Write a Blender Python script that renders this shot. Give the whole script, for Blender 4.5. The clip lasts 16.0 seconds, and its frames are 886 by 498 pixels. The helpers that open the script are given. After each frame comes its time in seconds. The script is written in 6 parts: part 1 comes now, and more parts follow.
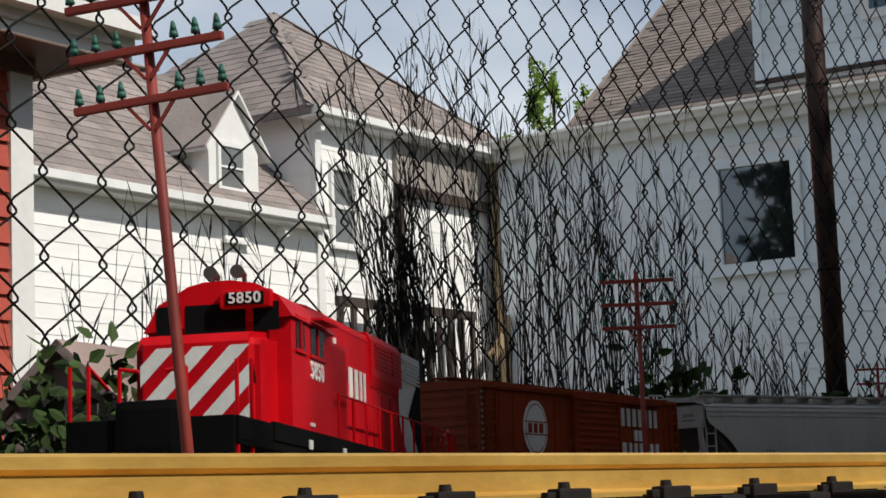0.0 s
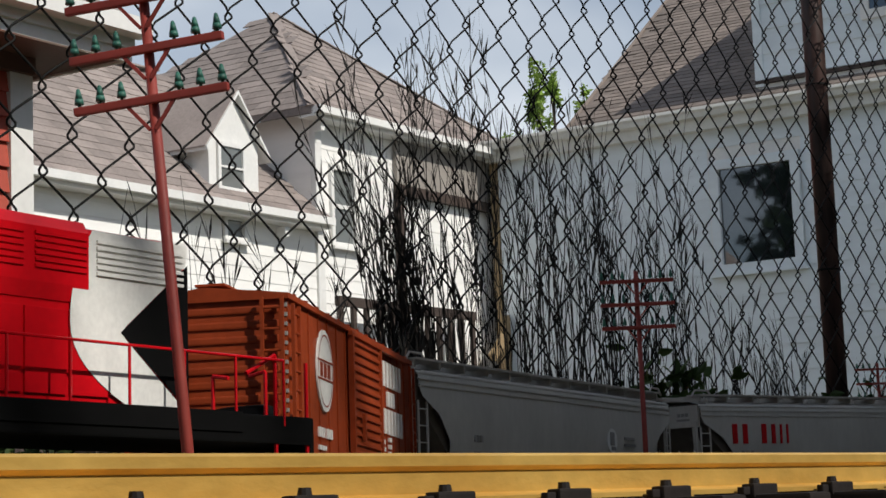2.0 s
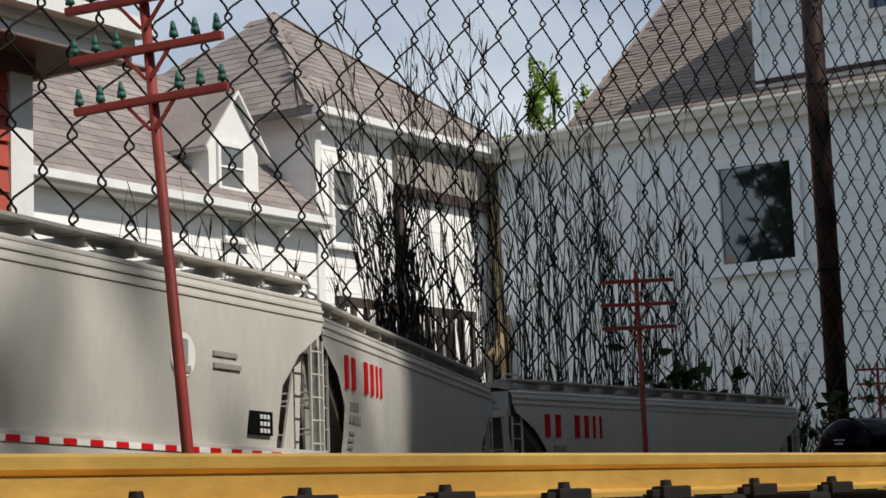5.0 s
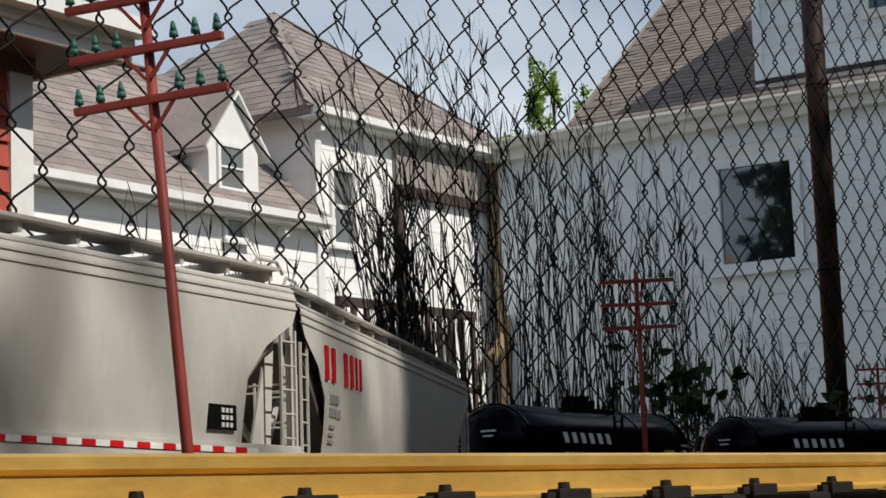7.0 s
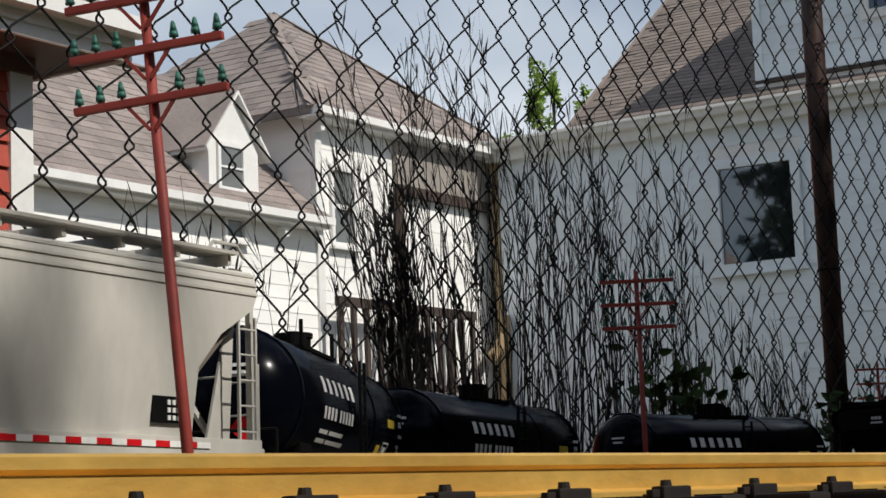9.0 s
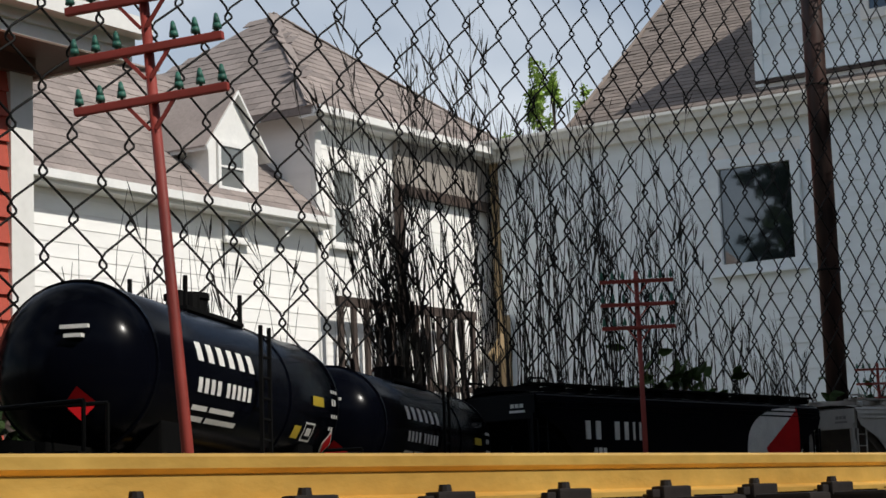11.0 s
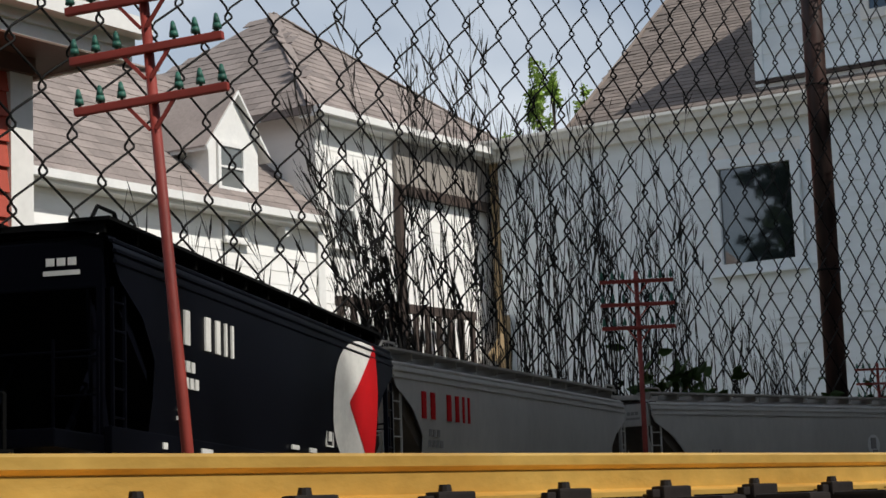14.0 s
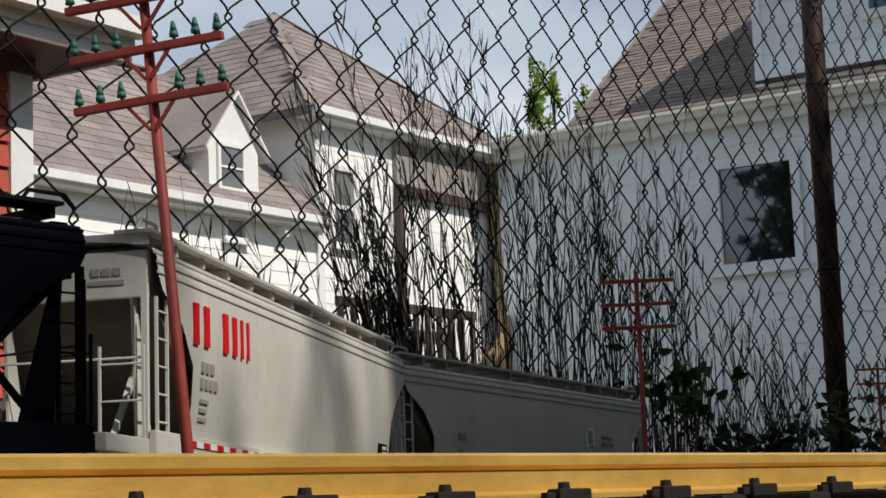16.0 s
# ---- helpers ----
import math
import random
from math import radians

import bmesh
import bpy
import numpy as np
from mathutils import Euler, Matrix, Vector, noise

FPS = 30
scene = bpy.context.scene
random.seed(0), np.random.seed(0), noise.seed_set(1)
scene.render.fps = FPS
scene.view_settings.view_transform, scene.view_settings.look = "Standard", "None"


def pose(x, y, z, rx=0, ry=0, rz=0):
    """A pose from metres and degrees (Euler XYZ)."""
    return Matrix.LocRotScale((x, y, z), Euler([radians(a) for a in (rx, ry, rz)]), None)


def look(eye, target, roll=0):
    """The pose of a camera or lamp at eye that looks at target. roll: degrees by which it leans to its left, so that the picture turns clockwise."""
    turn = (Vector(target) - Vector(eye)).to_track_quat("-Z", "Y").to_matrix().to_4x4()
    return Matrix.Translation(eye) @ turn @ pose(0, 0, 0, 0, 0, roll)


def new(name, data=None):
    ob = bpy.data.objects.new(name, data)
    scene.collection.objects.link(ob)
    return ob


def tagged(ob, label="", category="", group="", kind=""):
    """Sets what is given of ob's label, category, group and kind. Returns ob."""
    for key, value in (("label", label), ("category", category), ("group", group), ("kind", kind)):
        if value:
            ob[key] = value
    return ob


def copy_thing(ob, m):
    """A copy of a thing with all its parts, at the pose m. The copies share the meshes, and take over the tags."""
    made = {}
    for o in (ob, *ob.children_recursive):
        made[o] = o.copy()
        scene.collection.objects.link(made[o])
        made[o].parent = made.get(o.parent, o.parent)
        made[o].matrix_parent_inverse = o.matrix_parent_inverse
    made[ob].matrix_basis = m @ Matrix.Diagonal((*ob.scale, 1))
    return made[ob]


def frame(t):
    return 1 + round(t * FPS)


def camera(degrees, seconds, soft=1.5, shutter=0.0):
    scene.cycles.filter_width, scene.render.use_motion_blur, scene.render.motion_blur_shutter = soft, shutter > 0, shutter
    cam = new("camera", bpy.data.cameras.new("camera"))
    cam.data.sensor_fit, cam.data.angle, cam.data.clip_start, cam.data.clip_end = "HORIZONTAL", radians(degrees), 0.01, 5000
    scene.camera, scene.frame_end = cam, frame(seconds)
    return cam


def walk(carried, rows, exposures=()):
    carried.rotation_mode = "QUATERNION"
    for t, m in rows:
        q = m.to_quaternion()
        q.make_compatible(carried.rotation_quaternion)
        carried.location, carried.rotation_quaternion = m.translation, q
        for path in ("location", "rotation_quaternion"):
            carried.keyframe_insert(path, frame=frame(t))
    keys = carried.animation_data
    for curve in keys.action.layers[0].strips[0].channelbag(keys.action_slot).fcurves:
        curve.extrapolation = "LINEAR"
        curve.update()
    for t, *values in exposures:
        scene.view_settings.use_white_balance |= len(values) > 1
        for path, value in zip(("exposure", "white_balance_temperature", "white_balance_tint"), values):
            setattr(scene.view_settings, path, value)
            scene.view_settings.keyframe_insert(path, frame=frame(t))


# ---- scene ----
# ---- camera: it stands still, close to the ground beside the near track ----
EYE = Vector((0.0, 0.0, 0.100))
cam = camera(25.83, 16.0, soft=1.6)
AIM = look(EYE, EYE + Vector((0, math.cos(radians(7.776)), math.sin(radians(7.776)))), -2.286)
walk(cam, [(0.0, AIM), (16.0, AIM)])

# ---- daylight: high sun from the right, slightly behind the camera ----
SUN_TO = Vector((0.78, -0.56, 0.90)).normalized()
world = bpy.data.worlds.new("sky")
scene.world = world
world.use_nodes = True
wt = world.node_tree
sky = wt.nodes.new("ShaderNodeTexSky")
sky.sky_type = 'NISHITA'
sky.sun_disc = False
sky.sun_elevation = math.asin(SUN_TO.z)
sky.sun_rotation = math.atan2(SUN_TO.x, SUN_TO.y)
sky.dust_density = 0.5
sky.ozone_density = 2.0
# thin drifting cloud veil over the blue
tc = wt.nodes.new("ShaderNodeTexCoord")
mp = wt.nodes.new("ShaderNodeMapping")
mp.inputs["Scale"].default_value = (1.6, 1.6, 3.4)
cn = wt.nodes.new("ShaderNodeTexNoise")
cn.inputs["Scale"].default_value = 2.2
cn.inputs["Detail"].default_value = 4.0
cn.inputs["Roughness"].default_value = 0.42
cr = wt.nodes.new("ShaderNodeValToRGB")
cr.color_ramp.elements[0].position = 0.40
cr.color_ramp.elements[1].position = 0.70
cm = wt.nodes.new("ShaderNodeMixRGB")
cm.inputs["Color2"].default_value = (9.2, 9.9, 10.8, 1)
bgn = wt.nodes["Background"]
bgn.inputs["Strength"].default_value = 0.098
wt.links.new(tc.outputs["Generated"], mp.inputs["Vector"])
wt.links.new(mp.outputs["Vector"], cn.inputs["Vector"])
wt.links.new(cn.outputs["Fac"], cr.inputs["Fac"])
wt.links.new(cr.outputs["Color"], cm.inputs["Fac"])
wt.links.new(sky.outputs["Color"], cm.inputs["Color1"])
wt.links.new(cm.outputs["Color"], bgn.inputs["Color"])
sun = new("sun", bpy.data.lights.new("sun", 'SUN'))
sun.data.energy = 5.0
sun.data.angle = radians(0.55)
sun.data.color = (1.0, 0.955, 0.88)
sun.matrix_world = look(SUN_TO * 30, (0, 0, 0))
scene.view_settings.exposure = -0.33


# ---- materials ----
def mat(name, col, rough=0.6, metal=0.0, vary=0.12, scale=6.0, bump=0.0, bscale=40.0, col2=None, rnd=0.0, island=0.0,
        grain=0.0, gscale=60.0, stretch=(1, 1, 1), spec=0.5):
    """Principled material: base colour with broad variation, fine grain, optional per-piece variation and relief."""
    m = bpy.data.materials.new(name)
    m.use_nodes = True
    nt = m.node_tree
    b = nt.nodes["Principled BSDF"]
    b.inputs["Roughness"].default_value = rough
    b.inputs["Metallic"].default_value = metal
    b.inputs["Specular IOR Level"].default_value = spec
    co = nt.nodes.new("ShaderNodeTexCoord")
    ma = nt.nodes.new("ShaderNodeMapping")
    ma.inputs["Scale"].default_value = stretch
    nt.links.new(co.outputs["Object"], ma.inputs["Vector"])
    n1 = nt.nodes.new("ShaderNodeTexNoise")
    n1.inputs["Scale"].default_value = scale
    n1.inputs["Detail"].default_value = 4.0
    n1.inputs["Roughness"].default_value = 0.6
    nt.links.new(ma.outputs["Vector"], n1.inputs["Vector"])
    mix = nt.nodes.new("ShaderNodeMixRGB")
    c2 = col2 if col2 else tuple(c * (1 - 2.2 * vary) for c in col)
    mix.inputs["Color1"].default_value = (*col, 1)
    mix.inputs["Color2"].default_value = (*c2, 1)
    r1 = nt.nodes.new("ShaderNodeValToRGB")
    r1.color_ramp.elements[0].position = 0.38
    r1.color_ramp.elements[1].position = 0.68
    nt.links.new(n1.outputs["Fac"], r1.inputs["Fac"])
    nt.links.new(r1.outputs["Color"], mix.inputs["Fac"])
    last = mix.outputs["Color"]
    if grain:
        n2 = nt.nodes.new("ShaderNodeTexNoise")
        n2.inputs["Scale"].default_value = gscale
        n2.inputs["Detail"].default_value = 3.0
        nt.links.new(ma.outputs["Vector"], n2.inputs["Vector"])
        mr = nt.nodes.new("ShaderNodeMapRange")
        mr.inputs["From Min"].default_value = 0.3
        mr.inputs["From Max"].default_value = 0.7
        mr.inputs["To Min"].default_value = 1 - grain
        mr.inputs["To Max"].default_value = 1 + grain
        nt.links.new(n2.outputs["Fac"], mr.inputs["Value"])
        mu = nt.nodes.new("ShaderNodeVectorMath")
        mu.operation = 'SCALE'
        nt.links.new(last, mu.inputs[0])
        nt.links.new(mr.outputs["Result"], mu.inputs["Scale"])
        last = mu.outputs["Vector"]
    if rnd or island:
        if rnd:
            src = nt.nodes.new("ShaderNodeObjectInfo").outputs["Random"]
        else:
            src = nt.nodes.new("ShaderNodeNewGeometry").outputs["Random Per Island"]
        amt = rnd or island
        mr = nt.nodes.new("ShaderNodeMapRange")
        mr.inputs["To Min"].default_value = 1 - amt
        mr.inputs["To Max"].default_value = 1 + amt
        nt.links.new(src, mr.inputs["Value"])
        mu = nt.nodes.new("ShaderNodeVectorMath")
        mu.operation = 'SCALE'
        nt.links.new(last, mu.inputs[0])
        nt.links.new(mr.outputs["Result"], mu.inputs["Scale"])
        last = mu.outputs["Vector"]
    nt.links.new(last, b.inputs["Base Color"])
    if bump:
        n3 = nt.nodes.new("ShaderNodeTexNoise")
        n3.inputs["Scale"].default_value = bscale
        n3.inputs["Detail"].default_value = 4.0
        nt.links.new(ma.outputs["Vector"], n3.inputs["Vector"])
        bp = nt.nodes.new("ShaderNodeBump")
        bp.inputs["Strength"].default_value = bump
        bp.inputs["Distance"].default_value = 0.4 / bscale
        nt.links.new(n3.outputs["Fac"], bp.inputs["Height"])
        nt.links.new(bp.outputs["Normal"], b.inputs["Normal"])
    return m


M_BRASS = mat("brass_rail", (0.76, 0.49, 0.13), 0.45, 0.5, 0.12, 14, 0.15, 220, col2=(0.56, 0.32, 0.07), grain=0.10, gscale=160, stretch=(0.12, 1, 1.6))
M_TIE = mat("tie_plastic", (0.016, 0.012, 0.011), 0.75, 0, 0.2, 60, 0.2, 400, spec=0.3)
M_POLE = mat("pole_red_brown", (0.30, 0.042, 0.030), 0.6, 0, 0.12, 40, 0.1, 300, grain=0.08, gscale=150)
M_GLASSG = mat("insulator_green", (0.03, 0.15, 0.11), 0.55, 0, 0.2, 200, 0.2, 500)
M_WIRE = mat("fence_wire", (0.008, 0.0075, 0.007), 0.75, 0, 0.2, 20, grain=0.3, gscale=80, spec=0.2)
M_POST = mat("fence_post", (0.030, 0.020, 0.018), 0.45, 0.2, 0.2, 8, 0.1, 60, col2=(0.095, 0.050, 0.042), stretch=(6, 6, 1))
M_RED = mat("loco_red", (0.58, 0.004, 0.010), 0.34, 0, 0.08, 18, 0.03, 90, grain=0.05, gscale=200, spec=0.22)
M_WHITE = mat("white_lettering", (0.78, 0.77, 0.73), 0.5, 0, 0.05, 60, grain=0.05, gscale=300)
M_BLACK = mat("black_underframe", (0.003, 0.003, 0.003), 0.75, 0, 0.2, 30, 0.05, 200, spec=0.12)
M_DARKGL = mat("dark_cab_glass", (0.008, 0.009, 0.010), 0.08, 0, 0.05, 20)
M_BOX = mat("boxcar_brown", (0.30, 0.045, 0.010), 0.55, 0, 0.14, 14, 0.06, 120, grain=0.10, gscale=200, spec=0.25)
M_HOP = mat("hopper_grey", (0.56, 0.535, 0.48), 0.5, 0, 0.07, 12, 0.03, 90, grain=0.04, gscale=180, stretch=(1, 1, 0.4), spec=0.3)
M_HOPD = mat("hopper_grey_walkway", (0.46, 0.43, 0.385), 0.65, 0, 0.12, 60, 0.2, 300)
M_HOPB = mat("hopper_black", (0.003, 0.0034, 0.006), 0.28, 0, 0.1, 12, 0.0, 90, spec=0.05)
M_TANK = mat("tank_black", (0.002, 0.0025, 0.005), 0.18, 0, 0.1, 12, 0.0, 90, spec=0.06)
M_CPRED = mat("lettering_red", (0.58, 0.010, 0.014), 0.5, 0, 0.05, 60, spec=0.2)
M_MARK = mat("small_marking_grey", (0.29, 0.275, 0.255), 0.6, 0, 0.05, 60)
M_YEL = mat("marking_yellow", (0.62, 0.45, 0.04), 0.5, 0, 0.05, 60)
M_STEEL = mat("steel_wheel", (0.25, 0.23, 0.21), 0.4, 0.9, 0.1, 60)
M_SIDW = mat("siding_white", (0.86, 0.845, 0.81), 0.5, 0, 0.03, 2.5, 0.04, 30, rnd=0.03, stretch=(1, 1, 4))
M_SIDB = mat("siding_pale_blue", (0.72, 0.775, 0.80), 0.55, 0, 0.04, 2.0, 0.05, 30, rnd=0.03, stretch=(1, 1, 4))
M_TRIM = mat("trim_white", (0.76, 0.75, 0.72), 0.45, 0, 0.04, 3.0, grain=0.03, gscale=30)
M_GUT = mat("gutter_cream", (0.70, 0.69, 0.64), 0.45, 0, 0.06, 3.0, grain=0.04, gscale=30)
M_SHB = mat("shingle_brown_grey", (0.285, 0.238, 0.215), 0.9, 0, 0.12, 1.2, 0.3, 60, island=0.22, grain=0.12, gscale=40)
M_SHT = mat("shingle_tan", (0.215, 0.175, 0.15), 0.9, 0, 0.12, 1.2, 0.3, 60, island=0.22, grain=0.12, gscale=40)
M_WOODT = mat("wood_tan", (0.34, 0.24, 0.13), 0.7, 0, 0.12, 3, 0.1, 40, stretch=(3, 3, 0.5))
M_WOODD = mat("wood_dark_brown", (0.055, 0.036, 0.028), 0.7, 0, 0.15, 5, 0.1, 40)
M_SOFF = mat("soffit_brown", (0.12, 0.055, 0.040), 0.7, 0, 0.12, 3, 0.1, 40)
M_SHADEW = mat("eave_shade_taupe", (0.30, 0.27, 0.24), 0.7, 0, 0.08, 3, 0.05, 40)
M_REDW = mat("red_siding", (0.44, 0.075, 0.045), 0.6, 0, 0.08, 4, 0.1, 40, grain=0.06, gscale=50)
M_GROUND = mat("soil_and_litter", (0.11, 0.092, 0.062), 0.95, 0, 0.25, 1.6, 0.6, 30, col2=(0.045, 0.055, 0.025), grain=0.3, gscale=60)
M_BALL = mat("crushed_stone_ballast", (0.20, 0.18, 0.16), 0.9, 0, 0.2, 20, 0.8, 120, grain=0.35, gscale=160)
M_STALK = mat("dead_stalk", (0.013, 0.011, 0.008), 0.8, 0, 0.2, 8, island=0.45)
M_LEAF = mat("leaf_green", (0.060, 0.10, 0.030), 0.6, 0, 0.2, 8, island=0.4, spec=0.12)
M_LEAFD = mat("leaf_dark", (0.022, 0.040, 0.014), 0.6, 0, 0.2, 8, island=0.4, spec=0.12)
M_LEAFB = mat("leaf_bright", (0.22, 0.33, 0.06), 0.55, 0, 0.15, 4, island=0.35, spec=0.12)
M_BARK = mat("bark", (0.085, 0.065, 0.050), 0.9, 0, 0.2, 12, 0.5, 60)
M_ROCK = mat("shed_wood", (0.36, 0.25, 0.215), 0.85, 0, 0.2, 12, 0.5, 60, col2=(0.17, 0.14, 0.13))
M_SLATE = mat("shed_roof", (0.34, 0.25, 0.225), 0.85, 0, 0.15, 12, 0.3, 90)


def glass_mat(name, tint):
    """Window pane that mirrors the yard over a dark room."""
    m = bpy.data.materials.new(name)
    m.use_nodes = True
    b = m.node_tree.nodes["Principled BSDF"]
    b.inputs["Base Color"].default_value = (*tint, 1)
    b.inputs["Roughness"].default_value = 0.03
    b.inputs["Specular IOR Level"].default_value = 1.0
    b.inputs["IOR"].default_value = 1.9
    return m


M_ENDSHADE = mat("hopper_end_shade", (0.15, 0.125, 0.10), 0.8, 0, 0.15, 30, 0.1, 120)
M_PANE = glass_mat("window_glass", (0.012, 0.016, 0.018))
# paler pane tint for the white house
M_PALEPANE = glass_mat("pale_window_glass", (0.16, 0.17, 0.165))


# ---- mesh helpers ----
def box(bm, x0, x1, y0, y1, z0, z1, bev=0.0):
    m = Matrix.Translation(((x0 + x1) / 2, (y0 + y1) / 2, (z0 + z1) / 2)) @ Matrix.Diagonal((abs(x1 - x0), abs(y1 - y0), abs(z1 - z0), 1))
    r = bmesh.ops.create_cube(bm, size=1.0, matrix=m)
    if bev:
        es = list({e for v in r["verts"] for e in v.link_edges})
        bmesh.ops.bevel(bm, geom=es, offset=bev, segments=2, affect='EDGES', profile=0.7)
    return bm


def rod(bm, a, b, r, n=8, r2=None, cap=True):
    a, b = Vector(a), Vector(b)
    v = b - a
    m = Matrix.Translation((a + b) / 2) @ v.to_track_quat('Z', 'Y').to_matrix().to_4x4()
    bmesh.ops.create_cone(bm, cap_ends=cap, segments=n, radius1=r, radius2=r if r2 is None else r2, depth=v.length, matrix=m)
    return bm


def bar(bm, a, b, w, h):
    """A square bar from a to b, w wide and h high."""
    a, b = Vector(a), Vector(b)
    v = b - a
    m = Matrix.Translation((a + b) / 2) @ v.to_track_quat('X', 'Z').to_matrix().to_4x4() @ Matrix.Diagonal((v.length, w, h, 1))
    bmesh.ops.create_cube(bm, size=1.0, matrix=m)
    return bm


def prism(bm, pts, y0, y1):
    """Closed outline in x and z, pushed from y0 to y1."""
    a = [bm.verts.new((x, y0, z)) for x, z in pts]
    b = [bm.verts.new((x, y1, z)) for x, z in pts]
    n = len(pts)
    bm.faces.new(a)
    bm.faces.new(b[::-1])
    for i in range(n):
        bm.faces.new((a[i], b[i], b[(i + 1) % n], a[(i + 1) % n]))
    return bm


def finish(bm, material, smooth=False, name="mesh"):
    bmesh.ops.recalc_face_normals(bm, faces=bm.faces)
    me = bpy.data.meshes.new(name)
    bm.to_mesh(me)
    bm.free()
    me.materials.append(material)
    if smooth:
        for p in me.polygons:
            p.use_smooth = True
    return me


def part(name, bm, material, parent, label="", smooth=False):
    ob = new(name, finish(bm, material, smooth, name))
    ob.parent = parent
    if label:
        tagged(ob, label=label)
    if name in ("small_lettering", "name_lettering", "data_marks", "reflective_stripe", "roof_walkway"):
        tagged(ob, kind="stuff")
    return ob


def piece(name, me, parent, m=None):
    ob = new(name, me)
    ob.parent = parent
    if m is not None:
        ob.matrix_basis = m
    return ob


def thing(name, label, category, group="", kind="", m=None):
    ob = new(name)
    tagged(ob, label, category, group, kind)
    if m is not None:
        ob.matrix_basis = m
    return ob


def B():
    return bmesh.new()


# ---- the train's path: where the side of the train that faces the yard runs ----
KNOT_S = np.linspace(-0.5, 2.5, 9)
KNOT_K = [0.797, 0.912, 0.663, -0.681, -0.852, -0.543, -0.194, -0.010, 0.046]
SS = np.arange(-7.0, 8.5, 0.004)
KK = np.interp(SS, KNOT_S, KNOT_K)
KK[SS < -0.5] = np.interp(SS[SS < -0.5], [-1.0, -0.5], [0.0, 0.797])
KK[SS > 2.5] = 0.0
TH = np.cumsum(KK) * 0.004
TH += 1.2140 - np.interp(0.83, SS, TH)
PX = np.cumsum(np.cos(TH)) * 0.004
PY = np.cumsum(np.sin(TH)) * 0.004
PX += 0.0251 - np.interp(0.83, SS, PX)
PY += 1.8033 - np.interp(0.83, SS, PY)
HALF = 0.053


def rail_z(x, y):
    return EYE.z + 0.0265 * x - 0.0354 * (y - 1.2)


def on_path(s, side=HALF):
    """Point on the rail heads, side metres away from the face that looks to the yard."""
    x, y, th = np.interp(s, SS, PX), np.interp(s, SS, PY), np.interp(s, SS, TH)
    x, y = x - math.sin(th) * side, y + math.cos(th) * side
    return Vector((x, y, rail_z(x, y)))


ADV_T = [0, 2, 4, 6.3, 8, 9.5, 11.3, 13, 14.5, 16]
ADV_D = [0, -0.0362, -0.0448, -0.0064, -0.0114, 0.0286, 0.0413, 0.0756, 0.044, -0.0477]


def advance(t):
    """The train's way since the start, with small changes of speed rounded off."""
    return sum(0.3423 * (t + k * 0.25) + float(np.interp(t + k * 0.25, ADV_T, ADV_D)) for k in range(-3, 4)) / 7


def car_pose(mid, length, t, share=0.40):
    """Pose of a car whose middle starts at mid on the path; it rides on two trucks."""
    s, reach = mid - advance(t), length * share
    a, b = on_path(s - reach), on_path(s + reach)
    v = (b - a).normalized()
    return Matrix.Translation((a + b) / 2) @ Matrix.Rotation(math.atan2(v.y, v.x), 4, 'Z') @ Matrix.Rotation(-math.asin(v.z), 4, 'Y')


TIMES = [0.4 * i for i in range(41)]
TRAIN = []


# ---- ground ----
def ground():
    bm = B()
    bmesh.ops.create_grid(bm, x_segments=40, y_segments=40, size=1.0, matrix=Matrix.Diagonal((3000, 3000, 1, 1)))
    ob = new("ground", finish(bm, M_GROUND, name="ground"))
    tagged(ob, "dark garden soil with leaf litter and thin grass", "ground", kind="structure")


ground()


def bed(name, pts, label, top=0.05, foot=0.13):
    """Raised ballast strip under a track; pts are points on the rail heads."""
    bm = B()
    rows = []
    for i, p in enumerate(pts):
        q = pts[min(i + 1, len(pts) - 1)] - pts[max(i - 1, 0)]
        n = Vector((-q.y, q.x, 0)).normalized()
        zt = p.z - 0.0150
        prof = [(-foot, -0.02), (-top, zt), (top, zt), (foot, -0.02)]
        rows.append([bm.verts.new((p.x + n.x * o, p.y + n.y * o, z)) for o, z in prof])
    for r, s in zip(rows, rows[1:]):
        for k in range(3):
            bm.faces.new((r[k], s[k], s[k + 1], r[k + 1]))
    ob = new(name, finish(bm, M_BALL, name=name))
    tagged(ob, label, "track bed", kind="structure")
    return ob


def rail_strip(bm, pts, off, h=0.0084):
    """One rail of flat-bottom section; pts on the rail heads, off sideways."""
    prof = [(-0.0011, 0), (0.0011, 0), (0.0018, -0.0005), (0.0018, -0.0022), (0.0006, -0.0030), (0.0006, -h + 0.0016), (0.0036, -h + 0.0009), (0.0036, -h),
            (-0.0036, -h), (-0.0036, -h + 0.0009), (-0.0006, -h + 0.0016), (-0.0006, -0.0030), (-0.0018, -0.0022), (-0.0018, -0.0005)]
    prev = None
    for i, p in enumerate(pts):
        q = pts[min(i + 1, len(pts) - 1)] - pts[max(i - 1, 0)]
        n = Vector((-q.y, q.x, 0)).normalized()
        ring = [bm.verts.new((p.x + n.x * (off + o), p.y + n.y * (off + o), p.z + z)) for o, z in prof]
        if prev:
            for k in range(len(prof)):
                bm.faces.new((prev[k], ring[k], ring[(k + 1) % len(prof)], prev[(k + 1) % len(prof)]))
        prev = ring
    return bm


